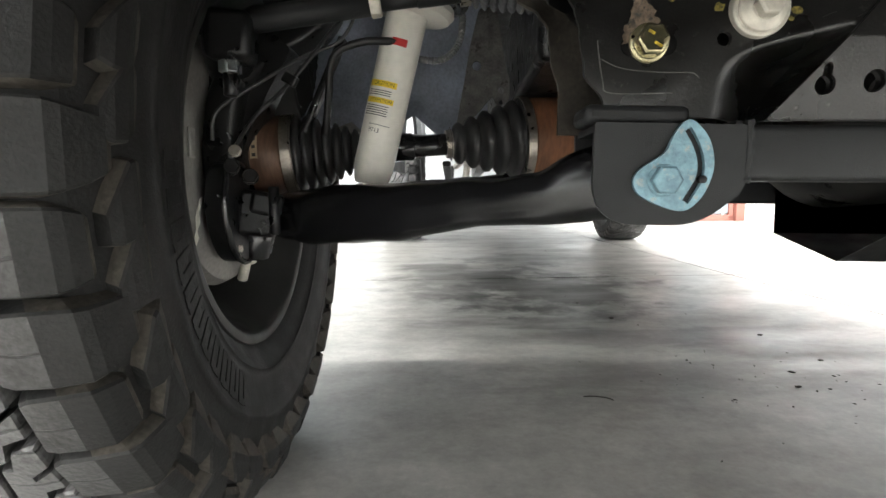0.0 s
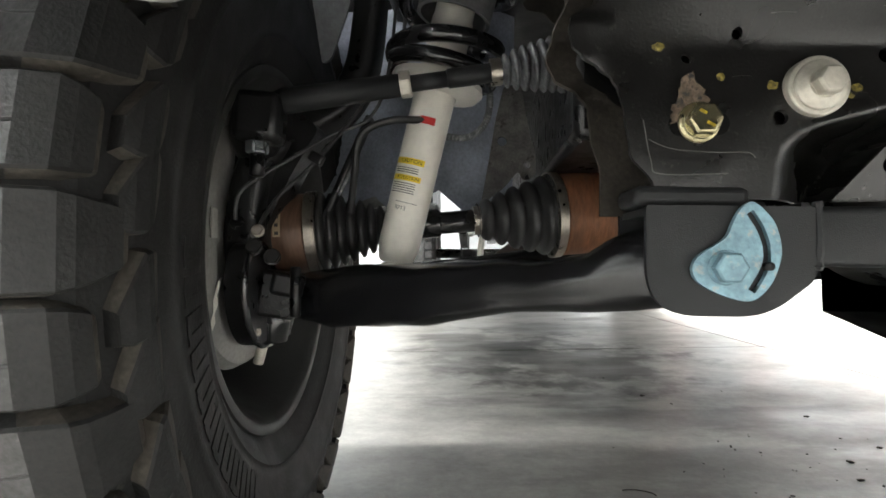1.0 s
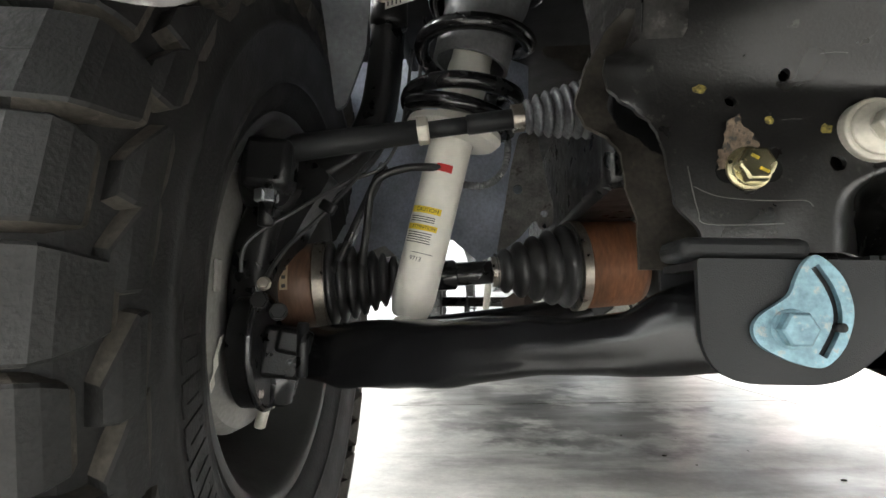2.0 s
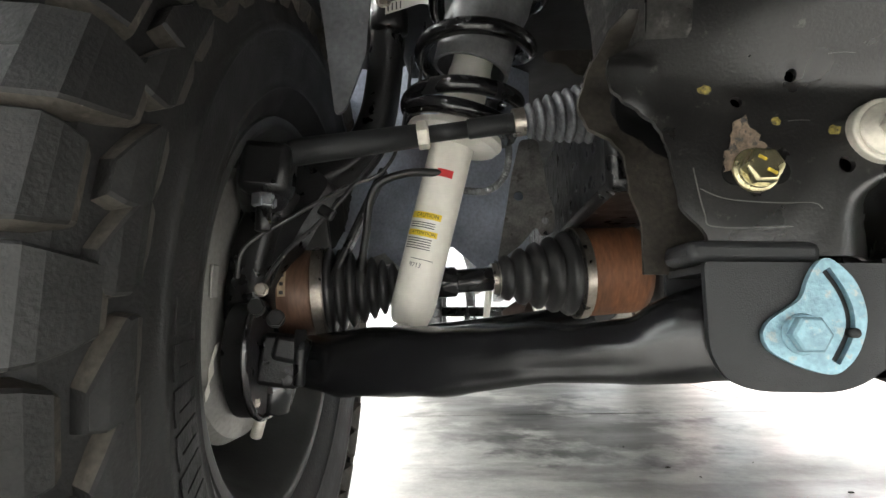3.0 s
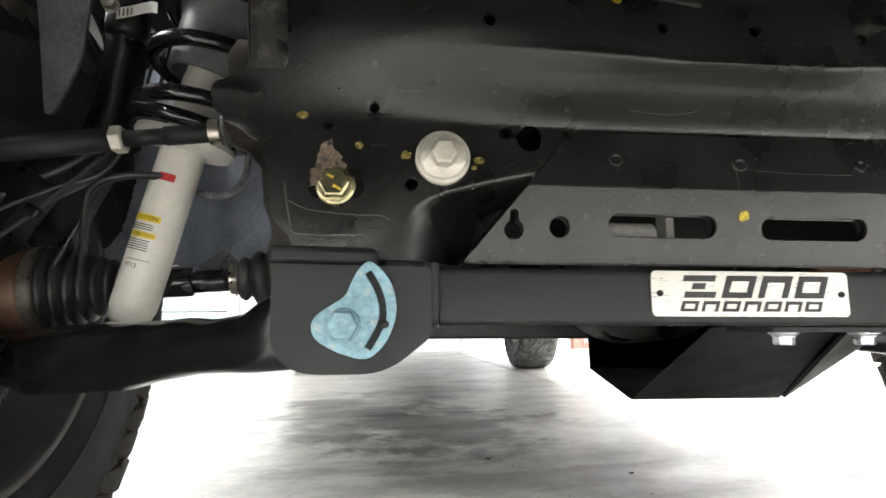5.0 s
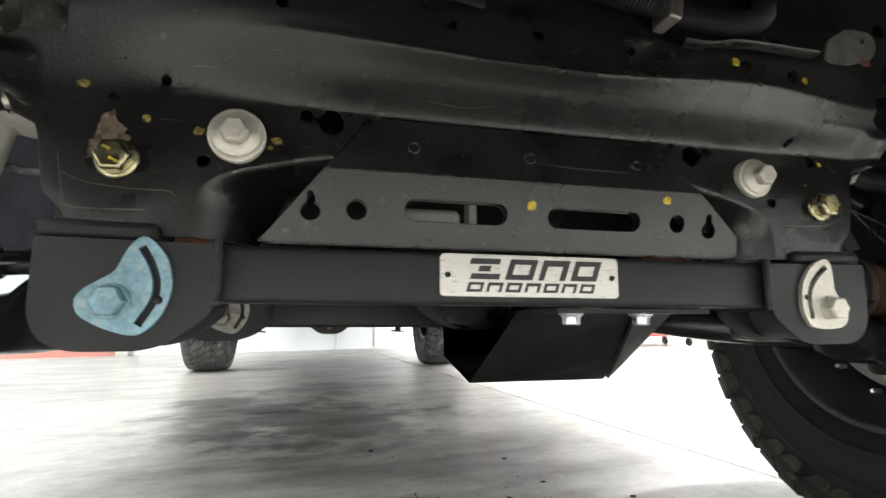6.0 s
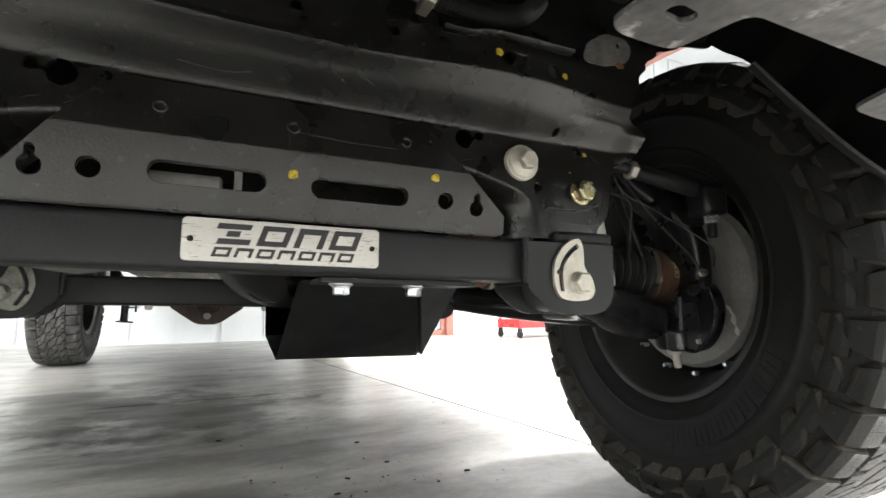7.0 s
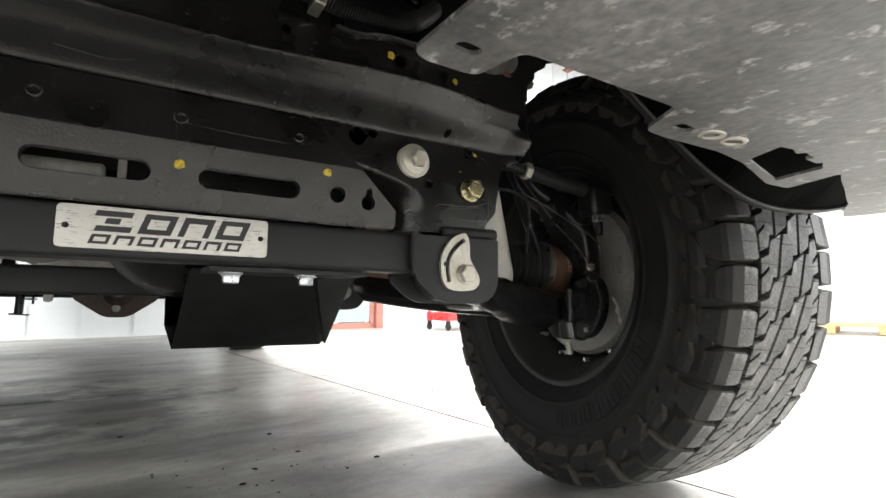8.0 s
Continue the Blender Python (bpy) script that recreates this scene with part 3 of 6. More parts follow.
def stamped_subframe():
    bm = bmesh.new()
    nu, nv, z0, z1 = 440, 190, 0.4895, 0.88
    grid = []
    for j in range(nv + 1):
        z = z0 + (z1 - z0) * j / nv
        w, left = lerp_table(EDGE, z), lerp_table(EDGE_OTHER, z)
        row = []
        for i in range(nu + 1):
            x = -left + (w + left) * i / nu
            under = (0.0075 if z < 0.598 else 0.0042) if z < 0.613 and abs(x) < plate_end(x, z) else 0.0
            row.append(bm.verts.new((x, subframe_depth(x, z) + under, z)))
        grid.append(row)
    for j in range(nv):
        for i in range(nu):
            bm.faces.new((grid[j][i], grid[j][i + 1], grid[j + 1][i + 1], grid[j + 1][i]))

    def punch(ax, az, bx, bz, r):
        a, d = Vector((ax, az)), Vector((bx - ax, bz - az))

        def nearest(v):
            p = Vector((v.co.x, v.co.z))
            k = min(max((p - a).dot(d) / max(d.length_squared, 1e-9), 0), 1) if d.length > 0 else 0
            q = a + d * k
            return p, q, (p - q).length
        inner = [v for v in bm.verts if nearest(v)[2] < r]
        ring = {o for v in inner for f in v.link_faces for o in f.verts} - set(inner)
        ring = [v for v in ring if v.is_valid]
        bmesh.ops.delete(bm, geom=inner, context="VERTS")
        for v in ring:
            p, q, dist = nearest(v)
            s = q + (p - q) * (r / max(dist, 1e-6))
            v.co.x, v.co.z = s.x, s.y
    for ax, az, bx, bz, r in SLOTS + ((-0.190, 0.604, -0.190, 0.604, 0.0120), (-0.2125, 0.608, -0.2125, 0.608, 0.0060), (0.206, 0.603, 0.206, 0.603, 0.0120), (0.2265, 0.609, 0.2265, 0.609, 0.0060),
                                      (-0.298, 0.557, -0.298, 0.557, 0.0062), (0.307, 0.554, 0.307, 0.554, 0.0058)):
        punch(ax, az, bx, bz, r)
    for x, r in KEYHOLES:
        punch(x, 0.519, x, 0.519, r)
        punch(x, 0.530, x, 0.533, 0.0038)
    for s in (-1, 1):
        for ax, az in ((0.332, 0.627), (0.372, 0.608)):
            punch(s * ax, az, s * ax, az, 0.0045)
    for x, z, r in ((-0.235, 0.691, 0.0060), (-0.085, 0.688, 0.0050), (0.0, 0.690, 0.0060), (0.100, 0.687, 0.0052), (0.238, 0.688, 0.0085), (0.302, 0.686, 0.0085)):
        punch(x, z, x, z, r)
    # turn every rim inwards for thickness
    rim = [e for e in bm.edges if e.is_boundary]
    made = bmesh.ops.extrude_edge_only(bm, edges=rim)
    for v in [g for g in made["geom"] if isinstance(g, bmesh.types.BMVert)]:
        v.co.y += 0.005
    bmesh.ops.recalc_face_normals(bm, faces=bm.faces)
    return part("subframe", bm, M_FRAME, truck, "charcoal coated stamped steel front subframe with slots", smooth=50)


subframe = stamped_subframe()


def doubler():
    """The slotted plate welded along the lower middle: an upright strip and a strip that leans back under it."""
    bm = bmesh.new()

    def lay(z0, y0, z1, y1):
        d = Vector((0, y1 - y0, z1 - z0)).normalized()
        m = Matrix(((1, 0, 0, 0), (0, d.y, d.z, y0), (0, d.z, -d.y, z0), (0, 0, 0, 1)))
        return m, (lambda z: (z - z0) / d.z)

    def keyhole(x, v):
        arc = [(x + 0.0088 * math.sin(a), v + 0.0088 * math.cos(a)) for a in [radians(26 + 308 * k / 16) for k in range(17)]]
        top = [(x + 0.0038 * math.cos(a), v + 0.0145 + 0.0038 * math.sin(a)) for a in [radians(180 - 180 * k / 6) for k in range(7)]]
        return arc + top
    m, v = lay(0.4895, 0.0187, 0.558, 0.0048)
    holes = [stadium(ax, v(az), bx, v(bz), r) if bx > ax else circle(ax, v(az), r, 18) for ax, az, bx, bz, r in SLOTS] + [keyhole(x, v(0.519)) for x, r in KEYHOLES]
    plate(bm, [(-0.2515, 0), (0.260, 0), (0.2625, 0.004), (0.2615, v(0.513)), (0.2105, v(0.558)), (-0.1946, v(0.558))], holes, 0.0036, m)
    m, v = lay(0.558, 0.0048, 0.611, 0.0088)
    plate(bm, rounded([(-0.1946, 0), (0.2105, 0), (0.1540, v(0.611)), (-0.1507, v(0.611))], [0, 0, 0.006, 0.006], 3), [], 0.0036, m)
    part("doubler_plate", bm, M_FRAME, subframe, "slotted doubler plate of the subframe", smooth=30, bevel=0.0007)


doubler()
# rear skin of the box, so that the holes look into the dark
bm = bmesh.new()
box(bm, (0, 0.10, 0.655), (0.78, 0.01, 0.26))
box(bm, (0, 0.055, 0.784), (0.78, 0.08, 0.008))
part("subframe_back", bm, M_FRAME, subframe, smooth=0)
# rear flanges that flare out past each end of the front skin
for s in (-1, 1):
    bm = bmesh.new()
    rows = []
    for k in range(41):
        z = 0.480 + 0.204 * k / 40
        w = lerp_table(BACK, z)
        inner = 0.37 + (w - 0.030 - 0.37) * step(z, 0.566, 0.588) * (1 - 0.9 * step(z, 0.655, 0.674))
        rows.append([bm.verts.new((s * (inner + (w - inner) * t), 0.070 - 0.060 * step(z, 0.646, 0.684) - 0.006 * t * t, z)) for t in (0, 0.3, 0.5, 0.6, 0.7, 0.8, 0.9, 0.95, 1)])
    for A, B in zip(rows, rows[1:]):
        for k in range(8):
            bm.faces.new((A[k], A[k + 1], B[k + 1], B[k]))
    bmesh.ops.recalc_face_normals(bm, faces=bm.faces)
    bmesh.ops.solidify(bm, geom=bm.faces[:], thickness=0.003)
    part("rear_flange", bm, M_FLANGE, subframe, "dusty brown-black flange behind the subframe's end", smooth=50)
# bright casting seen through the slots
bm = bmesh.new()
rod(bm, (-0.13, 0.055, 0.522), (-0.055, 0.055, 0.522), 0.013, 16, soft=0.003)
box(bm, (-0.04, 0.058, 0.525), (0.008, 0.02, 0.05))
part("bracket", bm, M_SHIELD, subframe, "bare metal bracket inside the slot")

bm = bmesh.new()
for x, z, r in ((-0.1115, 0.585, 0.0055), (0.0085, 0.5835, 0.0058), (0.1310, 0.5855, 0.0052)):
    lathe(bm, [(-0.002, r * 1.5), (0.0015, r * 1.15), (0.0024, r * 0.9), (0.0002, r * 0.55), (0.0002, 0)], (x, subframe_depth(x, z), z), (0, -1, 0), 16)
part("dimple", bm, M_FRAME, subframe)


def paint_mark(x, z, r, y=None):
    bm = bmesh.new()
    rnd = random.Random(int(x * 9000 + z * 700))
    pts = []
    for k in range(11):
        a = 2 * math.pi * k / 11
        q = r * (0.75 + 0.5 * rnd.random())
        pts.append((x + q * math.cos(a), z + q * math.sin(a) * 0.85))
    c = bm.verts.new((x, subframe_depth(x, z) - 0.0016 if y is None else y, z))
    ring = [bm.verts.new((px, (subframe_depth(px, pz) if y is None else y) - 0.0010, pz)) for px, pz in pts]
    for k in range(11):
        bm.faces.new((c, ring[(k + 1) % 11], ring[k]))
    bmesh.ops.recalc_face_normals(bm, faces=bm.faces)
    part("paint_mark", bm, M_FADED if x < -0.2 else M_YELLOW, subframe, "yellow inspection paint dab")


for x, z, r in ((-0.303, 0.584, 0.0055), (-0.345, 0.592, 0.0045), (-0.395, 0.618, 0.006), (0.010, 0.535, 0.0065), (0.167, 0.548, 0.0060), (-0.238, 0.581, 0.0055),
                (0.224, 0.691, 0.0058), (0.320, 0.684, 0.0055), (0.383, 0.606, 0.0040), (0.357, 0.578, 0.0022), (-0.125, 0.714, 0.006), (-0.243, 0.574, 0.003)):
    paint_mark(x, z, r * 0.85)

# ---- bolts of the subframe ----
rough = random.Random(11)
PIVOT = {-1: 0.364, 1: 0.373}
for s, wide in ((-1, 0.0245), (1, 0.0225)):
    x, z = (-0.271 if s < 0 else 0.282), 0.581
    y = subframe_depth(x, z)
    bm = bmesh.new()
    hex_bolt(bm, (x, y - 0.008, z), (0, -1, 0), 0.0205, 0.014, wide * 0.84, 0.004)
    rod(bm, (x, y + 0.006, z), (x, y - 0.0085, z), wide, 32, soft=0.0012)
    part("mount_bolt", bm, M_CREAM, subframe, "pale zinc flanged mounting bolt", smooth=30, bevel=0.0008)
    x, z = s * PIVOT[s], 0.553
    y = subframe_depth(x, z)
    bm = bmesh.new()
    hex_bolt(bm, (x, y - 0.001, z), (0, -1, 0), 0.0245, 0.012, 0.0172, 0.004)
    part("pivot_bolt", bm, M_YZINC, subframe, "yellow zinc flanged bolt", smooth=30, bevel=0.0008)
    # Black sheet laid on the skin in place of the slot's dark opening.
    bm = bmesh.new()
    plate(bm, stadium(x - 0.014, z - 0.001, x + 0.015, z - 0.001, 0.0098), [], 0.002, at_y(y - 0.0012))
    part("slot_shade", bm, M_CAVITY, subframe, "matt black sheet standing in for the dark slot round the bolt")
for dx, dz, w in ((-0.003, 0.005, 0.006), (0.003, -0.005, 0.007)):
    for s in (-1, 1):
        y = subframe_depth(s * PIVOT[s], 0.553)
        bm = bmesh.new()
        box(bm, (s * PIVOT[s] + dx, y - 0.0172, 0.553 + dz), (w, 0.0008, 0.0022), (0, 30, 0))
        part("paint_stroke", bm, M_YELLOW, subframe, "yellow paint stroke")
bm = bmesh.new()
rows = []
for k in range(25):
    z = 0.656 + 0.150 * k / 24
    w = lerp_table(EDGE_OTHER, z)
    rows.append([bm.verts.new((-(w + dx), subframe_depth(-min(w, w + dx), z) + dy, z)) for dx, dy in ((-0.034, -0.0010), (-0.022, -0.0012), (-0.010, -0.0012), (-0.002, -0.0010), (0.002, 0.004), (0.006, 0.040), (0.014, 0.110))])
for A, B in zip(rows, rows[1:]):
    for k in range(6):
        bm.faces.new((A[k], A[k + 1], B[k + 1], B[k]))
bmesh.ops.solidify(bm, geom=bm.faces[:], thickness=0.002)
bmesh.ops.recalc_face_normals(bm, faces=bm.faces)
part("end_wall", bm, M_DUSTBEND, subframe, "pale dusty bend at the end of the subframe", smooth=60)
bm = bmesh.new()
plate(bm, rounded([(-0.484, 0.768), (-0.490, 0.764), (-0.484, 0.754), (-0.462, 0.750), (-0.450, 0.736), (-0.420, 0.732), (-0.420, 0.768)], 0.004), [], 0.004, at_y(0.22))
part("edge_plate", bm, M_FLANGE, subframe, "dusty brown bracket plate")
bm = bmesh.new()
ragged = []
for (ax, az), (bx, bz) in zip(((-0.392, 0.548), (-0.388, 0.566), (-0.379, 0.592), (-0.370, 0.598), (-0.357, 0.580), (-0.347, 0.562)), ((-0.388, 0.566), (-0.379, 0.592), (-0.370, 0.598), (-0.357, 0.580), (-0.347, 0.562), (-0.392, 0.548))):
    for k in range(6):
        ragged.append((ax + (bx - ax) * k / 6 + rough.uniform(-0.0022, 0.0022), az + (bz - az) * k / 6 + rough.uniform(-0.0018, 0.0018)))
ragged = [(-0.371 + (x + 0.371) * 0.78, 0.574 + (z - 0.574) * 0.86) for x, z in ragged]
plate(bm, ragged, [], 0.001, at_y(subframe_depth(-0.37, 0.57) - 0.0022))
part("bare_patch", bm, M_RUSTPATCH, subframe, "bare rusty patch where the coat was ground off")


bm = bmesh.new()
plate(bm, rounded([(0.346, 0.714), (0.352, 0.734), (0.380, 0.752), (0.414, 0.752), (0.424, 0.738), (0.416, 0.720), (0.380, 0.708), (0.353, 0.708)], 0.006), [circle(0.402, 0.740, 0.004)], 0.003, at_y(-0.040))
tab = part("tab_plate", bm, M_DUSTY, subframe, "dusty grey-brown tab plate with a rust spot", bevel=0.0008)
bm = bmesh.new()
plate(bm, rounded([(0.394, 0.712), (0.399, 0.7175), (0.408, 0.7165), (0.411, 0.711), (0.401, 0.7085)], 0.002), [], 0.0006, at_y(-0.0406))
part("rust_spot", bm, M_RUST, tab, "orange rust spot")


def scratch(pts, r=0.00028):
    """A pale hairline in the coat, for scratches and seams."""
    bm = bmesh.new()
    path = smooth_path([(x, 0, z) for x, z in pts], 8)
    for v in path:
        v.y = subframe_depth(v.x, v.z) - 0.0002
    sweep(bm, path, r, 5)
    part("scratch", bm, M_SCRATCH, subframe, "pale scratch or seam line in the coating")


for pts in ([(-0.112, 0.606), (-0.095, 0.596), (-0.07, 0.592), (-0.04, 0.594), (-0.005, 0.600), (0.0, 0.618)], [(-0.085, 0.594), (-0.02, 0.585), (0.06, 0.584), (0.12, 0.590)],
            [(0.0, 0.580), (0.06, 0.576), (0.12, 0.576)], [(-0.10, 0.629), (-0.06, 0.627), (-0.035, 0.630)], [(-0.16, 0.5105), (-0.145, 0.510)], [(0.335, 0.523), (0.365, 0.527), (0.385, 0.530)],
            [(0.395, 0.606), (0.41, 0.596)], [(0.02, 0.655), (0.035, 0.660)], [(0.005, 0.560), (0.004, 0.60)]):
    scratch(pts)
more = random.Random(21)
for k in range(26):
    x, z = more.uniform(-0.36, 0.36), more.choice((0.512, 0.575, 0.592, 0.606, 0.640, 0.655, 0.695))
    a, n = more.uniform(-0.5, 0.5), more.uniform(0.004, 0.022)
    scratch([(x, z), (x + n * 0.5, z + n * 0.5 * a + 0.0006), (x + n, z + n * a)], 0.00022)
# Drawn as scratches, but stand for the seam and skin edge at each end.
for s in (-1, 1):
    scratch([(s * 0.404, 0.540), (s * 0.385, 0.532), (s * 0.35, 0.5285), (s * 0.325, 0.5285), (s * 0.318, 0.524)], 0.0005)
    scratch([(s * 0.408, 0.556), (s * 0.402, 0.522), (s * 0.394, 0.511), (s * 0.34, 0.511)], 0.0005)


def weld(pts, r, parent, mat=None):
    bm = bmesh.new()
    path = smooth_path(pts, 6)
    sweep(bm, path, lambda t: r * (1 + 0.22 * math.sin(t * len(path) * 2.2)), 8)
    part("weld", bm, mat or M_POWDER, parent, "weld bead")


# ---- dropped front crossmember ----


def square_tube(name, x0, x1, y, z, wide, high, parent, mat):
    bm = bmesh.new()
    out = rounded([(-wide / 2, -high / 2), (wide / 2, -high / 2), (wide / 2, high / 2), (-wide / 2, high / 2)], 0.007, 4)
    inn = rounded([(-wide / 2 + 0.005, -high / 2 + 0.005), (wide / 2 - 0.005, -high / 2 + 0.005), (wide / 2 - 0.005, high / 2 - 0.005), (-wide / 2 + 0.005, high / 2 - 0.005)], 0.004, 4)
    m = Matrix.Translation((x0, y, z)) @ Matrix(((0, 0, 1, 0), (1, 0, 0, 0), (0, 1, 0, 0), (0, 0, 0, 1)))
    plate(bm, out, [inn], x1 - x0, m)
    return part(name, bm, mat, parent)


TUBE_Z, TUBE_H = 0.459, 0.050
crossmember = square_tube("crossmember", -0.284, 0.284, 0.030, TUBE_Z, 0.052, TUBE_H, truck, M_POWDER)
crossmember["label"] = "black powder-coated square tube of the dropped crossmember"


def logo_plate():
    bm = bmesh.new()
    w, h = 0.1865, 0.0405
    m = Matrix.Translation((-0.0865, 0.0015, 0.4420)) @ FRONT
    plate(bm, rounded([(0, 0), (w, 0), (w, h), (0, h)], 0.005), [circle(0.0075, h / 2, 0.0026), circle(w - 0.0075, h / 2, 0.0026)], 0.0026, m)
    p = part("logo_plate", bm, M_STEEL, truck, "brushed stainless plate with dark cut-out shapes", bevel=0.0005)
    for x in (0.0075, w - 0.0075):
        bm = bmesh.new()
        lathe(bm, [(0, 0), (0, 0.0014), (0.0012, 0.0017), (0.0012, 0.0027), (0, 0.0029)], (-0.0865 + x, 0.0012, 0.442 + h / 2), (0, -1, 0), 12)
        part("rivet", bm, M_CAST, p, "dark pop rivet")

    def block(x, z, bw, bh, slant, bar, kind):
        """One slanted dark frame shape."""
        def sh(px, pz):
            return (x + px + slant * pz, z + pz)
        out = [sh(0, 0), sh(bw, 0), sh(bw, bh), sh(0, bh)]
        holes = []
        if kind == "frame":
            holes = [[sh(bar, bar * 0.85), sh(bw - bar, bar * 0.85), sh(bw - bar, bh - bar * 0.85), sh(bar, bh - bar * 0.85)]]
        elif kind == "arch":
            out = [sh(0, 0), sh(bar, 0), sh(bar, bh - bar), sh(bw - bar, bh - bar), sh(bw - bar, 0), sh(bw, 0), sh(bw, bh), sh(0, bh)]
        b = bmesh.new()
        plate(b, out, holes, 0.001, Matrix.Translation((-0.0865, 0.0010, 0.442)) @ FRONT)
        part("cut_out", b, M_DARKCUT, p, smooth=0)
    for k, kind in enumerate(("bar", "frame", "arch", "frame")):
        if kind == "bar":
            for dz, a, c in ((0.0, 0.0, 0.029), (0.0075, 0.008, 0.020), (0.0145, 0.0, 0.030)):
                block(0.029 + a, 0.0165 + dz, c - a, 0.0055, 0.35, 0.004, "bar")
        else:
            block(0.0295 + k * 0.0345, 0.0165, 0.0285, 0.0200, 0.35, 0.0060, kind)
    for k in range(7):
        block(0.025 + k * 0.0195, 0.0045, 0.0155, 0.0092, 0.35, 0.0030, "frame" if k % 2 == 0 else "arch")


logo_plate()


def end_bracket(s, y0, depth, parent, cam_mat, cam_label, turn=0.0):
    """The boxed drop bracket at one end of a crossmember, with its cam plate and bolt."""
    MIRROR[0] = -s
    bm = bmesh.new()
    out = rounded([(-0.411, 0.484), (-0.281, 0.482), (-0.2805, 0.425), (-0.318, 0.395), (-0.411, 0.395)], [0.004, 0.003, 0.008, 0.022, 0.040], 8)
    plate(bm, out, [], 0.006, at_y(y0))
    b = part("end_bracket", bm, M_POWDER, parent, "black boxed drop bracket", bevel=0.0008)
    bm = bmesh.new()
    plate(bm, out, [], 0.006, at_y(y0 + depth))
    part("rear_plate", bm, M_POWDER, b)
    bm = bmesh.new()
    box(bm, (-0.285, y0 + depth / 2 + 0.003, 0.458), (0.006, depth - 0.007, 0.056))
    box(bm, (-0.346, y0 + depth / 2 + 0.003, 0.4795), (0.126, depth - 0.007, 0.006))
    part("web", bm, M_POWDER, b, smooth=0)
    bm = bmesh.new()
    box(bm, (-0.372, y0 + 0.034, 0.4915), (0.092, 0.054, 0.017), (0, 1.2, 0))
    part("lip", bm, M_POWDER, b, "folded top flange", bevel=0.006)
    weld([(-0.2785, y0 + 0.003, 0.486), (-0.2775, y0 + 0.002, 0.46), (-0.2785, y0 + 0.003, 0.432)], 0.0038, b)
    # cam plate: a lobe round the bolt and a crescent with an arched slot
    bx, bz, ox = -0.352, 0.434, -0.348
    ctrl = [(0.0175, 0.0515), (0.031, 0.039), (0.037, 0.024), (0.038, 0.008), (0.032, -0.010), (0.023, -0.0215), (0.013, -0.0265), (-0.002, -0.0235), (-0.016, -0.0175), (-0.0265, -0.010),
            (-0.0295, 0.000), (-0.0245, 0.009), (-0.012, 0.0175), (-0.003, 0.0245), (0.002, 0.036), (0.0085, 0.047)]
    ca, sa = math.cos(radians(turn)), math.sin(radians(turn))
    ctrl = [(x * ca - z * sa, x * sa + z * ca) for x, z in ctrl]
    n = len(ctrl)
    out = []
    for i in range(n):
        a, c, d, e = (Vector(ctrl[(i + k) % n]) for k in (-1, 0, 1, 2))
        for j in range(4):
            t = j / 4
            p = 0.5 * (2 * c + (d - a) * t + (2 * a - 5 * c + 4 * d - e) * t * t + (3 * c - a - 3 * d + e) * t ** 3)
            out.append((ox + p.x, bz + p.y))
    mid = smooth_path([(0.0145, 0.0435, 0), (0.0228, 0.0295, 0), (0.0272, 0.014, 0), (0.0255, 0.0, 0), (0.0155, -0.0185, 0)], 5)
    mid = [Vector((p.x * ca - p.y * sa, p.x * sa + p.y * ca, 0)) for p in mid]
    slot, back = [], []
    for k, p in enumerate(mid):
        d = (mid[min(k + 1, len(mid) - 1)] - mid[max(k - 1, 0)]).normalized()
        slot.append((ox + p.x - d.y * 0.0030, bz + p.y + d.x * 0.0030))
        back.append((ox + p.x + d.y * 0.0030, bz + p.y - d.x * 0.0030))
    slot += back[::-1]
    bm = bmesh.new()
    plate(bm, out, [slot], 0.005, at_y(y0 - 0.0052))
    c = part("cam_plate", bm, cam_mat, b, cam_label, bevel=0.0008)
    bm = bmesh.new()
    hex_bolt(bm, (bx, y0 - 0.005, bz), (0, -1, 0), 0.0225, 0.0105, 0.0140, 0.002)
    part("cam_bolt", bm, cam_mat, b, cam_label.replace("cam plate", "cam bolt head"), smooth=30, bevel=0.001)
    bm = bmesh.new()
    px, pz = ox + 0.029 * ca - 0.001 * sa, bz + 0.029 * sa + 0.001 * ca
    rod(bm, (px, y0 - 0.007, pz), (px, y0 + 0.001, pz), 0.0034, 10)
    part("stop_pin", bm, M_POWDER, b)
    bm = bmesh.new()
    rod(bm, (bx, y0 + 0.010, bz), (bx, y0 + depth - 0.002, bz), 0.036, 28, soft=0.003)
    part("bushing", bm, M_BOOT, b, "black rubber bushing")
    MIRROR[0] = 1
    return b


end_bracket(-1, -0.008, 0.075, truck, M_BLUE, "blue zinc cam plate with arched slot")
end_bracket(1, -0.008, 0.075, truck, M_CREAM, "pale zinc cam plate with arched slot", 22.0)

rear_crossmember = square_tube("rear_crossmember", -0.284, 0.284, 0.500, 0.4275, 0.052, 0.048, truck, M_POWDER)
rear_crossmember["label"] = "second black dropped crossmember behind the axle"
for s in (-1, 1):
    end_bracket(s, 0.462, 0.075, truck, M_DULLZINC, "dull grimy zinc cam plate with arched slot").location.z = -0.014

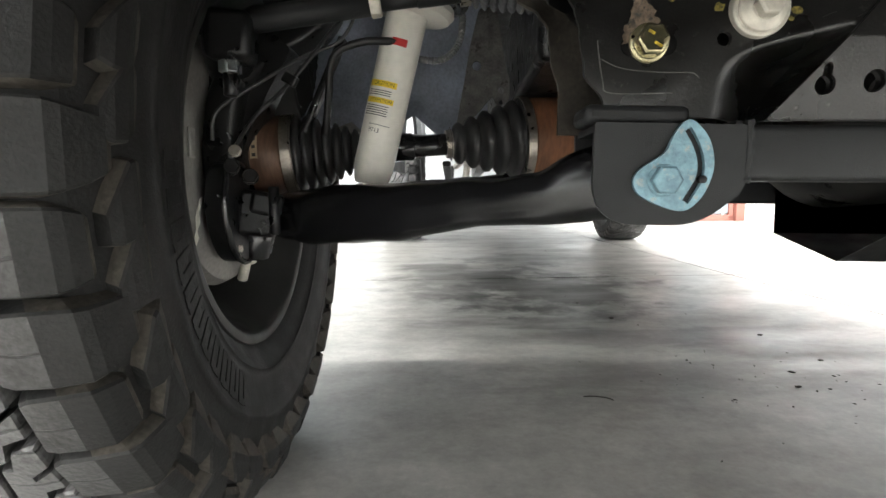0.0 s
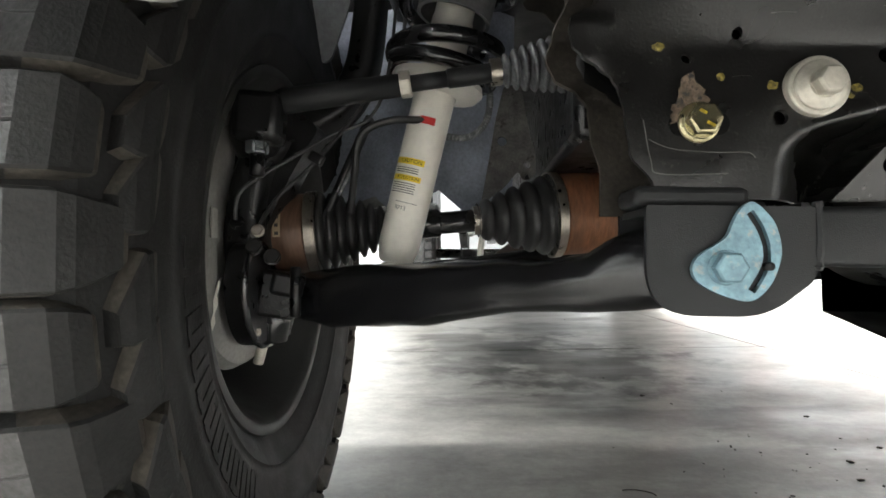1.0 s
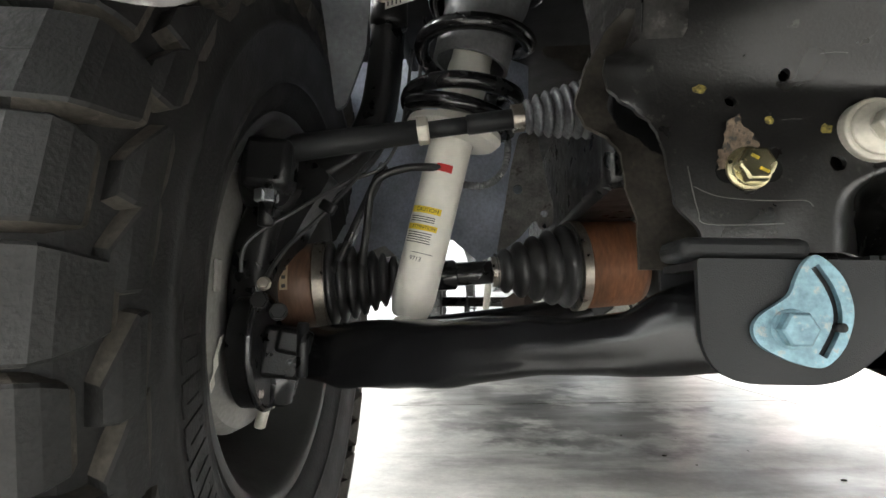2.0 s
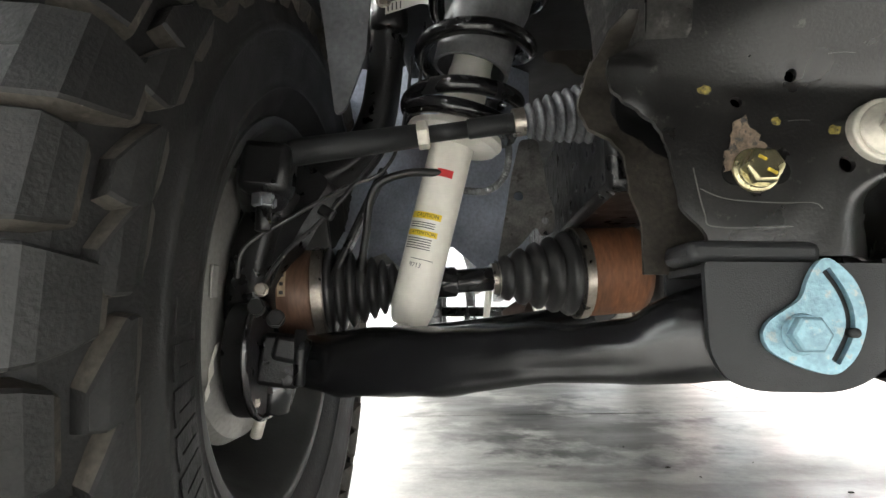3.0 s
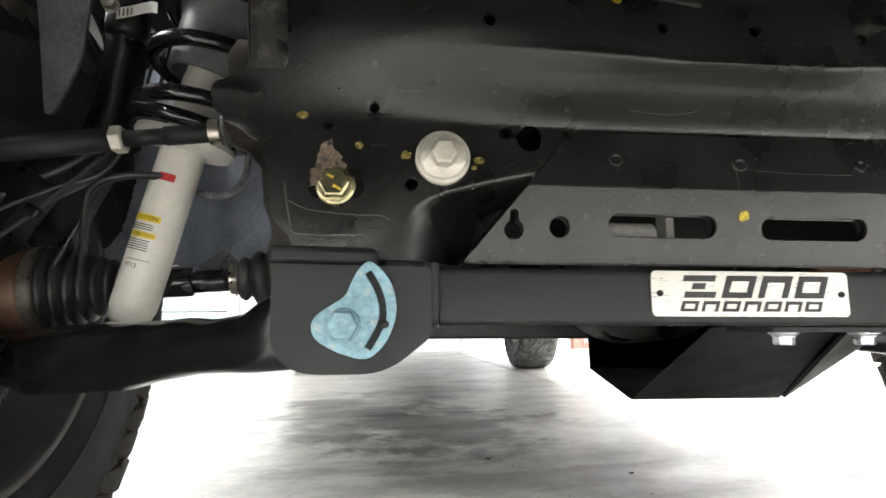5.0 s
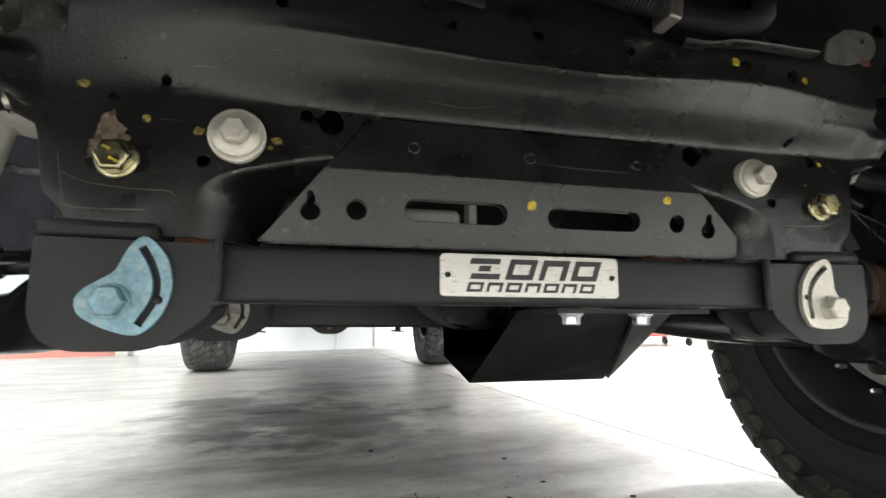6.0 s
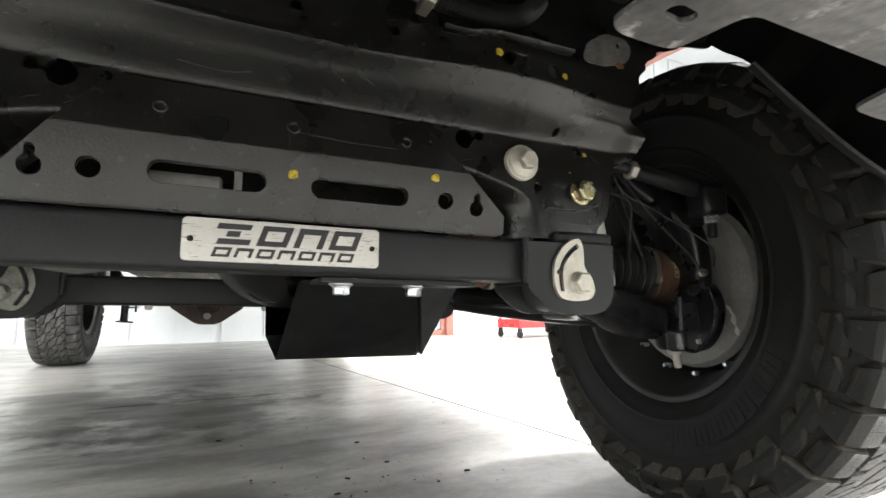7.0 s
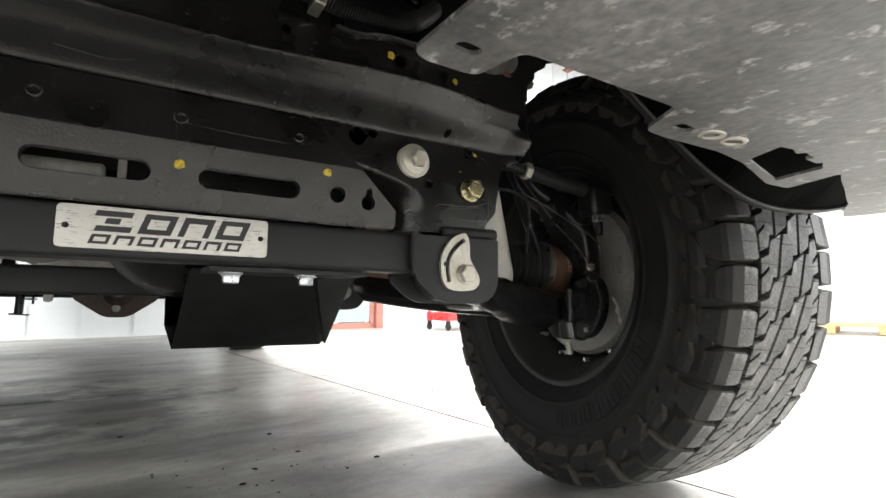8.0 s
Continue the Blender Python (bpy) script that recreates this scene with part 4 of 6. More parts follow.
# ---- differential skid plate between the crossmembers ----
bm = bmesh.new()
prof = [(0.075, 0.432), (0.110, 0.430), (0.312, 0.322), (0.463, 0.352), (0.463, 0.425)]
left, right = [0.034, 0.034, 0.034, 0.030, 0.028], [0.186, 0.192, 0.272, 0.276, 0.278]
rows = []
for (y, z), a, b in zip(prof, left, right):
    cut = 0.020 if z < 0.34 else 0.0
    rows.append([bm.verts.new((a + (b - a) * k + (0.006 if k == 1 else 0), y, z + (0.016 if k == 1 and z < 0.43 else 0))) for k in (0, 0.04, 0.97, 1)])
for A, B in zip(rows, rows[1:]):
    for k in range(3):
        bm.faces.new((A[k], A[k + 1], B[k + 1], B[k]))
bmesh.ops.solidify(bm, geom=bm.faces[:], thickness=0.004)
bmesh.ops.recalc_face_normals(bm, faces=bm.faces)
skid = part("skid_plate", bm, M_POWDER, truck, "black folded skid plate bolted under the crossmember", smooth=20, bevel=0.0008)
bm = bmesh.new()
cheek = [bm.verts.new(p) for p in ((0.188, 0.100, 0.4255), (0.240, 0.100, 0.4310), (0.300, 0.400, 0.4310), (0.282, 0.463, 0.352), (0.274, 0.312, 0.3225))]
for a, b, c in ((0, 1, 4), (1, 2, 4), (2, 3, 4)):
    bm.faces.new((cheek[a], cheek[b], cheek[c]))
bmesh.ops.recalc_face_normals(bm, faces=bm.faces)
bmesh.ops.solidify(bm, geom=bm.faces[:], thickness=0.004)
part("cheek", bm, M_POWDER, skid, "folded side cheek of the skid plate", smooth=0)
bm = bmesh.new()
plate(bm, rounded([(0.045, 0.028), (0.232, 0.028), (0.232, 0.10), (0.045, 0.10)], 0.004), [], 0.005, Matrix.Translation((0, 0, 0.4275)))
part("tab", bm, M_POWDER, skid, bevel=0.0006)
for x in (0.072, 0.158):
    bm = bmesh.new()
    hex_bolt(bm, (x, 0.050, 0.4275), (0, 0, -1), 0.017, 0.010, 0.0135, 0.003)
    part("bolt", bm, M_ZINC, skid, "bright zinc flange bolt", smooth=30, bevel=0.0006)
bm = bmesh.new()
plate(bm, rounded([(0.064, 0.445), (0.066, 0.418), (0.080, 0.408), (0.098, 0.416), (0.116, 0.445)], 0.010), [circle(0.083, 0.423, 0.006)], 0.006, at_y(0.310))
part("lug", bm, M_FRAME, skid, "grey lug with a hole", bevel=0.001)

# ---- dark structure above and behind the subframe ----
def wavy_hose(name, pts, r, parent, mat, label="", ridge=0.0, pitch=0.006):
    bm = bmesh.new()
    path = smooth_path(pts, 10)
    if ridge:
        length = sum((b - a).length for a, b in zip(path, path[1:]))
        n = max(int(length / pitch) * 4, 20)
        fine = []
        for k in range(n + 1):
            f = k / n * (len(path) - 1)
            i = min(int(f), len(path) - 2)
            fine.append(path[i].lerp(path[i + 1], f - i))
        sweep(bm, fine, lambda t: r * (1 + ridge * math.sin(t * n * math.pi / 2)), 10)
    else:
        sweep(bm, path, r, 10)
    return part(name, bm, mat, parent, label)


conduit = wavy_hose("conduit", [(-0.23, -0.035, 0.765), (-0.03, -0.055, 0.745), (0.08, -0.06, 0.730), (0.16, -0.058, 0.721), (0.215, -0.055, 0.724), (0.255, -0.045, 0.742), (0.30, -0.01, 0.79)], 0.0115, truck, M_PLASTIC,
                    "black corrugated wiring conduit", 0.10, 0.0045)
bm = bmesh.new()
box(bm, (0.128, -0.060, 0.722), (0.013, 0.030, 0.032), (0, 10, 0))
part("clip", bm, M_BAND, conduit, "grey metal clip", bevel=0.002)
bm = bmesh.new()
sweep(bm, smooth_path([(0.150, -0.050, 0.698), (0.180, -0.052, 0.697), (0.215, -0.052, 0.704), (0.320, -0.048, 0.708)], 6), lambda t: (0.008, 0.003), 8)
part("flange_edge", bm, M_FRAME, subframe)
bm = bmesh.new()
sweep(bm, smooth_path([(-0.13, -0.050, 0.722), (-0.10, -0.056, 0.708), (-0.06, -0.056, 0.702)], 6), lambda t: (0.003, 0.005), 8)
part("tab", bm, M_FRAME, subframe)
bm = bmesh.new()
box(bm, (0, 0.03, 0.885), (0.92, 0.10, 0.10))
# Wide slab added to keep light and the bright wall out of gaps.
box(bm, (0, -0.32, 0.93), (1.36, 0.60, 0.08))
part("radiator_support", bm, M_PLASTIC, truck, "black radiator support above the subframe, widened to keep light out", bevel=0.01)

# ---- wheels ----
def tread_radius(w):
    return TYRE_R - 0.012 * (abs(w) / 0.140) ** 2.5


def rim_point(w, u, r):
    return Vector((w, r * math.sin(u / TYRE_R), r * math.cos(u / TYRE_R)))


def block_mesh(name, poly, depth):
    """A tread block: its footprint in (along the rim, across), raised by depth, with drafted sides. Its own origin lies on the wheel's axis."""
    bm = bmesh.new()
    cx = sum(p[0] for p in poly) / len(poly)
    cy = sum(p[1] for p in poly) / len(poly)

    def put(p, r, k):
        u, w = cx + (p[0] - cx) * k, cy + (p[1] - cy) * k
        return bm.verts.new(rim_point(w, u, tread_radius(w) + r))
    low = [put(p, -depth - 0.004, 1.05) for p in poly]
    mid = [put(p, -0.0025, 1.0) for p in poly]
    top = [put(p, 0.0, 0.955) for p in poly]
    n = len(poly)
    for A, B in ((low, mid), (mid, top)):
        for k in range(n):
            bm.faces.new((A[k], A[(k + 1) % n], B[(k + 1) % n], B[k]))
    bm.faces.new(top)
    bmesh.ops.recalc_face_normals(bm, faces=bm.faces)
    bmesh.ops.triangulate(bm, faces=[f for f in bm.faces if len(f.verts) > 4])
    me = bpy.data.meshes.new(name)
    bm.to_mesh(me)
    bm.free()
    me.materials.append(M_TREAD)
    return me


def shoulder_mesh(name, section, flip, pale=99):
    """A lug that runs over the shoulder: a row of (across, radius, from, to) stations, raised over the carcass."""
    bm = bmesh.new()
    cols = []
    for w, r, u0, u1 in section:
        inward = (Vector((0.05, 0.385)) - Vector((w, r))).normalized() * 0.020
        iw, ir = w + inward.x, r + inward.y
        e = 0.0022
        ws, iws = (w, iw) if flip > 0 else (-w, -iw)
        ew, er = (w + inward.x * 0.12), (r + inward.y * 0.12)
        ews = ew if flip > 0 else -ew
        cols.append([bm.verts.new(rim_point(a, u, rr)) for a, u, rr in ((iws, u0 - 0.003, ir), (ews, u0, er), (ws, u0 + e, r), (ws, u1 - e, r), (ews, u1, er), (iws, u1 + 0.003, ir))])
    sides, worn = [], []
    for i, (A, B) in enumerate(zip(cols, cols[1:])):
        for k in range(5):
            f = bm.faces.new((A[k], A[k + 1], B[k + 1], B[k]))
            # Bevels that catch light are given the paler colour.
            if k in (0, 4) or i >= pale:
                sides.append(f)
            elif k == 2 and section[i + 1][1] > TYRE_R - 0.007:
                worn.append(f)
    bm.faces.new(cols[0])
    bm.faces.new(cols[-1][::-1])
    bmesh.ops.recalc_face_normals(bm, faces=bm.faces)
    for f in bm.faces:
        c = f.calc_center_median()
        low = math.hypot(c.y, c.z) < TYRE_R - 0.016
        f.material_index = 2 if f in sides and low else 0 if f in worn else 1
    me = bpy.data.meshes.new(name)
    bm.to_mesh(me)
    bm.free()
    me.materials.append(M_TREAD)
    me.materials.append(M_RUBBER)
    me.materials.append(M_LUGLIT)
    return me


SIDE = [(0.245, 0.108), (0.262, 0.124), (0.283, 0.136), (0.286, 0.1395), (0.290, 0.1385), (0.30, 0.142), (0.345, 0.149), (0.349, 0.1515), (0.354, 0.1515), (0.358, 0.1485), (0.375, 0.147), (0.405, 0.142),
        (0.430, 0.131), (0.444, 0.116)]


def side_width(r):
    return lerp_table(SIDE, r)


PITCHES = 42
PITCH = 2 * math.pi * TYRE_R / PITCHES
q = PITCH


def slanted(w0, w1, slope, half, jog, e0, e1, notch):
    """A tread block's footprint that slants across the rim, with a jog in its long edges, oblique ends and a notch at one end."""
    m = (w0 + w1) / 2

    def edge(sign):
        return [(slope * w + sign * half + d, w) for w, d in ((w0 + sign * e0, 0), (m - 0.004, -jog), (m + 0.004, jog), (w1 + sign * e1, 0))]
    poly = edge(-1)
    c = w1 - 0.018
    if notch:
        poly += [(slope * w1 - 0.0035, w1), (slope * c - 0.0035, c), (slope * c + 0.0035, c), (slope * w1 + 0.0035, w1)]
    return poly + edge(1)[::-1]


FOOT = {"mid": slanted(0.0310, 0.077, 0.80, 0.425 * q, 0.008, 0.010, 0.0, True), "centre": slanted(-0.0260, 0.0260, 0.80, 0.425 * q, 0.008, 0.010, 0.010, False)}
DEPTH = 0.019
BLOCKS = {}
for key, poly in FOOT.items():
    BLOCKS[key] = block_mesh("tread_block", poly, DEPTH)
    BLOCKS[key + "_m"] = block_mesh("tread_block", [(-u, -w) for u, w in poly], DEPTH)
LUG_A = [(0.081, TYRE_R - 0.003, -0.40 * q, 0.36 * q), (0.088, TYRE_R - 0.0035, -0.45 * q, 0.42 * q), (0.112, TYRE_R - 0.006, -0.46 * q, 0.44 * q), (0.137, TYRE_R - 0.012, -0.45 * q, 0.43 * q),
         (0.143, 0.446, -0.43 * q, 0.41 * q), (0.149, 0.430, -0.36 * q, 0.38 * q), (0.1525, 0.418, -0.28 * q, 0.36 * q), (0.149, 0.408, -0.22 * q, 0.34 * q)]
LUG_B = [(0.085, TYRE_R - 0.003, -0.38 * q, 0.38 * q), (0.092, TYRE_R - 0.0035, -0.42 * q, 0.42 * q), (0.112, TYRE_R - 0.006, -0.43 * q, 0.44 * q), (0.132, TYRE_R - 0.011, -0.42 * q, 0.44 * q),
         (0.138, 0.446, -0.41 * q, 0.42 * q), (0.143, 0.434, -0.38 * q, 0.36 * q), (0.140, 0.426, -0.36 * q, 0.30 * q)]
HOOK = [(0.151, 0.421, -0.50 * q, -0.16 * q), (0.1555, 0.412, -0.54 * q, 0.14 * q), (0.1575, 0.400, -0.52 * q, 0.44 * q), (0.1570, 0.393, -0.42 * q, 0.47 * q), (0.1505, 0.379, -0.16 * q, 0.47 * q), (0.1440, 0.366, 0.10 * q, 0.46 * q)]
for flip, end in ((1, ""), (-1, "_m")):
    BLOCKS["shoulder_a" + end] = shoulder_mesh("tread_block", LUG_A, flip, 6)
    BLOCKS["shoulder_b" + end] = shoulder_mesh("tread_block", LUG_B, flip, 5)
    BLOCKS["hook" + end] = shoulder_mesh("side_lug", HOOK, flip, 3)


def carcass():
    bm = bmesh.new()
    half = [(w, r) for r, w in SIDE]
    crown = [(0.110, TYRE_R - DEPTH - 0.008), (0.06, TYRE_R - DEPTH - 0.001), (0, TYRE_R - DEPTH)]
    right = half[:-1] + crown
    prof = right + [(-w, r) for w, r in reversed(right[:-1])]
    fine = []
    for a, b in zip(prof, prof[1:]):
        fine += [a, ((a[0] + b[0]) / 2, (a[1] + b[1]) / 2)]
    fine.append(prof[-1])
    lathe(bm, fine, (0, 0, 0), (1, 0, 0), 96)
    bmesh.ops.recalc_face_normals(bm, faces=bm.faces)
    return bm


def sidewall_bars(parent, side):
    """Raised plain bars where the sidewall carries a maker's writing."""
    bm = bmesh.new()
    for start, count in ((200, 11), (20, 11)):
        for k in range(count):
            a0 = radians(start + k * 5.4)
            for (da, ra, rb) in ((0.0, 0.300, 0.338), (0.052, 0.300, 0.338)):
                vs = []
                for h in (-0.003, 0.0008):
                    for aa, r in ((a0 + da, ra), (a0 + da + 0.022, ra), (a0 + da + 0.022, rb), (a0 + da, rb)):
                        vs.append(bm.verts.new((side * (side_width(r) + h), r * math.sin(aa), r * math.cos(aa))))
                for f in ((4, 5, 6, 7), (0, 1, 5, 4), (1, 2, 6, 5), (2, 3, 7, 6), (3, 0, 4, 7)):
                    bm.faces.new([vs[i] for i in f])
            for r in (0.303, 0.335):
                vs = []
                for h in (-0.003, 0.0008):
                    for aa, rr in ((a0 + 0.02, r - 0.004), (a0 + 0.055, r - 0.004), (a0 + 0.055, r + 0.004), (a0 + 0.02, r + 0.004)):
                        vs.append(bm.verts.new((side * (side_width(rr) + h), rr * math.sin(aa), rr * math.cos(aa))))
                for f in ((4, 5, 6, 7), (0, 1, 5, 4), (1, 2, 6, 5), (2, 3, 7, 6), (3, 0, 4, 7)):
                    bm.faces.new([vs[i] for i in f])
    bmesh.ops.recalc_face_normals(bm, faces=bm.faces)
    part("sidewall_relief", bm, M_RUBBER, parent, smooth=20)


def tyre(place, inner):
    """A mud-terrain tyre about its own axis (x); inner: the side (+1 or -1) that faces the truck's middle."""
    o = part("front_tyre", carcass(), M_RUBBER, truck, "dusty black mud-terrain tyre with deep tread blocks", smooth=40)
    o.matrix_world = place
    sidewall_bars(o, inner)
    for k in range(PITCHES):
        a = 360.0 * k / PITCHES
        odd = "b" if k % 2 else "a"
        even = "a" if k % 2 else "b"
        for key, extra in (("shoulder_" + odd, 0), ("shoulder_" + even + "_m", 0.5), ("mid", 0.42), ("mid_m", 0.58), ("centre", 0.5)):
            b = new("tread_block", BLOCKS[key])
            b.parent = o
            b.rotation_euler = (-radians(a + extra * 360 / PITCHES), 0, 0)
        b = new("side_lug", BLOCKS["hook" if inner > 0 else "hook_m"])
        b.parent = o
        b.rotation_euler = (-radians(a + (0.45 if k % 2 else 0.62) * 360 / PITCHES), 0, 0)
    return o


def wheel_rim(place, inner):
    """A dark grey alloy wheel seen from its back: barrel, lip, drop centre and spokes."""
    bm = bmesh.new()
    i = inner
    prof = [(0.146, 0.238), (0.150, 0.244), (0.149, 0.252), (0.142, 0.254), (0.128, 0.243), (0.118, 0.230), (0.060, 0.214), (0.0, 0.205), (-0.105, 0.214), (-0.135, 0.236), (-0.142, 0.240),
            (-0.142, 0.232), (-0.120, 0.205), (-0.10, 0.199), (0.0, 0.196), (0.060, 0.204), (0.112, 0.222), (0.132, 0.232)]
    lathe(bm, [(a * i * 0.80, r) for a, r in prof], (0, 0, 0), (1, 0, 0), 96, closed=True)
    bmesh.ops.recalc_face_normals(bm, faces=bm.faces)
    o = part("wheel", bm, M_RIM, truck, "dark grey alloy wheel", smooth=40)
    o.matrix_world = place
    # Dark disc added behind the spokes so no bright hall shows through.
    bm = bmesh.new()
    lathe(bm, [(-0.086 * i, 0.03), (-0.086 * i, 0.205), (-0.076 * i, 0.204), (-0.070 * i, 0.03)], (0, 0, 0), (1, 0, 0), 48, closed=True)
    bmesh.ops.recalc_face_normals(bm, faces=bm.faces)
    part("closing_disc", bm, M_RIM, o)
    for k in range(8):
        bm = bmesh.new()
        a = 2 * math.pi * k / 8
        pts = [(-0.066 * i, r * math.sin(a), r * math.cos(a)) for r in (0.08, 0.12, 0.16, 0.19)] + [(-0.10 * i, 0.204 * math.sin(a), 0.204 * math.cos(a))]
        sweep(bm, smooth_path(pts, 3), lambda t: 0.020 + 0.006 * t, 8)
        part("spoke", bm, M_RIM, o)
    for k in range(15 if inner < 0 else 0):
        a = 2 * math.pi * (k + 0.3) / 15
        bm = bmesh.new()
        hex_bolt(bm, (0.030 * i, 0.198 * math.sin(a), 0.198 * math.cos(a)), (i, 0, 0), 0.009, 0.020)
        part("ring_bolt", bm, M_ZINC, o, "small bright ring bolt")
    return o


LEVEL = 0.0105  # by which the leaning body stands higher on one side
for s, wx, wy in ((-1, -0.942, AXLE_Y), (1, 0.912, AXLE_Y - 0.012)):
    place = pose(wx, wy, AXLE_Z + s * LEVEL, 0, 0, 3.4 if s < 0 else -STEERED) @ pose(0, 0, 0, 13 * s)
    small = Matrix.Translation((0, 0, -0.008 if s > 0 else 0)) @ place @ Matrix.Diagonal((1, 0.970, 0.970, 1) if s > 0 else (1, 1, 1, 1))
    tyre(small, -s)
    wheel_rim(place, -s)


# ---- suspension of one side; built for the truck's right, mirrored for its left ----
def text_on_shock(text, size, axis_point, along, up, radius, centre_angle, mat, parent):
    cu = bpy.data.curves.new("text", "FONT")
    cu.body, cu.size, cu.align_x, cu.align_y = text, size, "CENTER", "CENTER"
    ob = bpy.data.objects.new("text", cu)
    me = bpy.data.meshes.new_from_object(ob)
    bpy.data.objects.remove(ob)
    bm = bmesh.new()
    bm.from_mesh(me)
    bmesh.ops.subdivide_edges(bm, edges=bm.edges[:], cuts=1)
    bmesh.ops.triangulate(bm, faces=bm.faces[:])
    bpy.data.meshes.remove(me)
    wrap_on(bm, axis_point, along, up, radius, centre_angle)
    part("printing", bm, mat, parent, smooth=0)


def wrap_on(bm, axis_point, along, up, radius, centre_angle):
    """Bends flat x, y geometry round a cylinder that stands at axis_point with its axis along up."""
    u = Vector(up).normalized()
    front = Vector(along)
    front = (front - u * front.dot(u)).normalized()
    side = front.cross(u)
    for v in bm.verts:
        a = v.co.x / radius + centre_angle
        v.co = Vector(axis_point) + u * v.co.y + (front * math.cos(a) - side * math.sin(a)) * radius


def patch(w, h, nx=10):
    bm = bmesh.new()
    cols = [[bm.verts.new((-w / 2 + w * k / nx, y, 0)) for y in (-h / 2, h / 2)] for k in range(nx + 1)]
    for A, B in zip(cols, cols[1:]):
        bm.faces.new((A[0], B[0], B[1], A[1]))
    return bm


def bellows(bm, p0, p1, r0, r1, folds, depth, n=36, power=1.0):
    p0, p1 = Vector(p0), Vector(p1)
    length = (p1 - p0).length
    prof = [(0, r0 * 0.6), (0, r0)]
    for k in range(folds):
        a = (k + 0.08) / folds
        for t, kk in ((0.0, 0.0), (0.30, 0.85), (0.5, 1.0), (0.70, 0.85), (1.0, 0.0)):
            f = (k + t) / folds
            base = r0 + (r1 - r0) * f ** power
            prof.append((f * length, base - depth + depth * kk))
    prof += [(length, r1), (length, r1 * 0.6)]
    return lathe(bm, prof, p0, p1 - p0, n)


def side(s):
    MIRROR[0] = -s
    OUTER[0] = 1.0
    # lower control arm: two legs that meet at the ball joint
    arm = empty("control_arm", truck)
    arm["label"] = "black forged lower control arm"
    bm = bmesh.new()
    spine = [(-0.352, 0.030, 0.438, 0.032, 0.040), (-0.402, 0.046, 0.430, 0.033, 0.036), (-0.440, 0.066, 0.4175, 0.032, 0.027), (-0.485, 0.095, 0.4125, 0.031, 0.0255), (-0.535, 0.126, 0.408, 0.033, 0.030),
             (-0.600, 0.165, 0.3985, 0.038, 0.0355), (-0.665, 0.202, 0.3935, 0.042, 0.0385), (-0.715, 0.226, 0.389, 0.041, 0.039), (-0.760, 0.248, 0.388, 0.034, 0.034), (-0.800, 0.270, 0.385, 0.026, 0.024)]
    legs = smooth_path([p[:3] for p in spine], 6)

    def leg_size(t):
        f = t * (len(spine) - 1)
        k = min(int(f), len(spine) - 2)
        f -= k
        f = f * f * (3 - 2 * f)
        return tuple(spine[k][c] + (spine[k + 1][c] - spine[k][c]) * f for c in (3, 4))
    sweep(bm, legs, leg_size, 36, wave=0.72)
    for v in bm.verts:  # forged hollows along the front face near the pivot, and a flash line
        near = min(legs, key=lambda p: (p - v.co).length)
        f = (v.co - near)
        k = step(-v.co.x, 0.41, 0.47) * (1 - step(-v.co.x, 0.57, 0.66))
        if f.y < 0:
            h = f.z / 0.034
            v.co.y += 0.006 * k * math.exp(-((h + 0.35) / 0.22) ** 2) + 0.004 * k * math.exp(-((h - 0.35) / 0.2) ** 2)
        v.co.z += 0.0015 * math.sin(v.co.x * 70) * math.cos(v.co.y * 60)
    part("front_leg", bm, M_ARM, arm, smooth=80)
    bm = bmesh.new()
    sweep(bm, smooth_path([(-0.352, 0.500, 0.438), (-0.420, 0.480, 0.430), (-0.520, 0.420, 0.415), (-0.640, 0.340, 0.402), (-0.740, 0.280, 0.392)], 8), lambda t: (0.030, 0.030), 20, wave=0.75)
    part("rear_leg", bm, M_ARM, arm)
    bm = bmesh.new()
    sweep(bm, smooth_path([(-0.60, 0.205, 0.402), (-0.63, 0.27, 0.400), (-0.61, 0.355, 0.402)], 6), lambda t: (0.05, 0.020), 16, wave=0.7)
    part("web", bm, M_ARM, arm)
    # ball joint and stud
    bm = bmesh.new()
    lathe(bm, [(0, 0), (0, 0.026), (0.006, 0.030), (0.040, 0.031), (0.052, 0.034), (0.060, 0.030), (0.068, 0.018), (0.068, 0)], (-0.842, 0.278, 0.330), (0.22, 0.0, 1), 28)
    part("ball_joint", bm, M_CAST, arm, "black cast ball joint housing")
    bm = bmesh.new()
    hex_bolt(bm, (-0.846, 0.278, 0.330), (-0.2, -0.03, -1), 0.026, 0.015, 0.0, 0)
    rod(bm, (-0.848, 0.277, 0.318), (-0.855, 0.276, 0.288), 0.0075, 12, soft=0.002)
    part("ball_joint_nut", bm, M_CREAM, arm, "pale zinc nut and stud", smooth=30)
    bm = bmesh.new()
    bellows(bm, (-0.795, 0.268, 0.386), (-0.835, 0.280, 0.386), 0.024, 0.030, 3, 0.004, 24)
    part("dust_boot", bm, M_BOOT, arm)

    # steering knuckle
    knuckle = empty("knuckle", truck)
    knuckle["label"] = "black cast steering knuckle"
    bm = bmesh.new()
    path = smooth_path([(-0.842, 0.225, 0.44), (-0.842, 0.222, 0.50), (-0.828, 0.225, 0.56), (-0.785, 0.255, 0.61), (-0.735, 0.272, 0.65), (-0.708, 0.276, 0.70), (-0.695, 0.272, 0.78), (-0.690, 0.27, 0.88)], 6)
    sweep(bm, path, lambda t: (0.024 - 0.004 * t, 0.034 - 0.010 * t), 20, wave=0.5)
    part("upright", bm, M_CAST, knuckle)
    bm = bmesh.new()
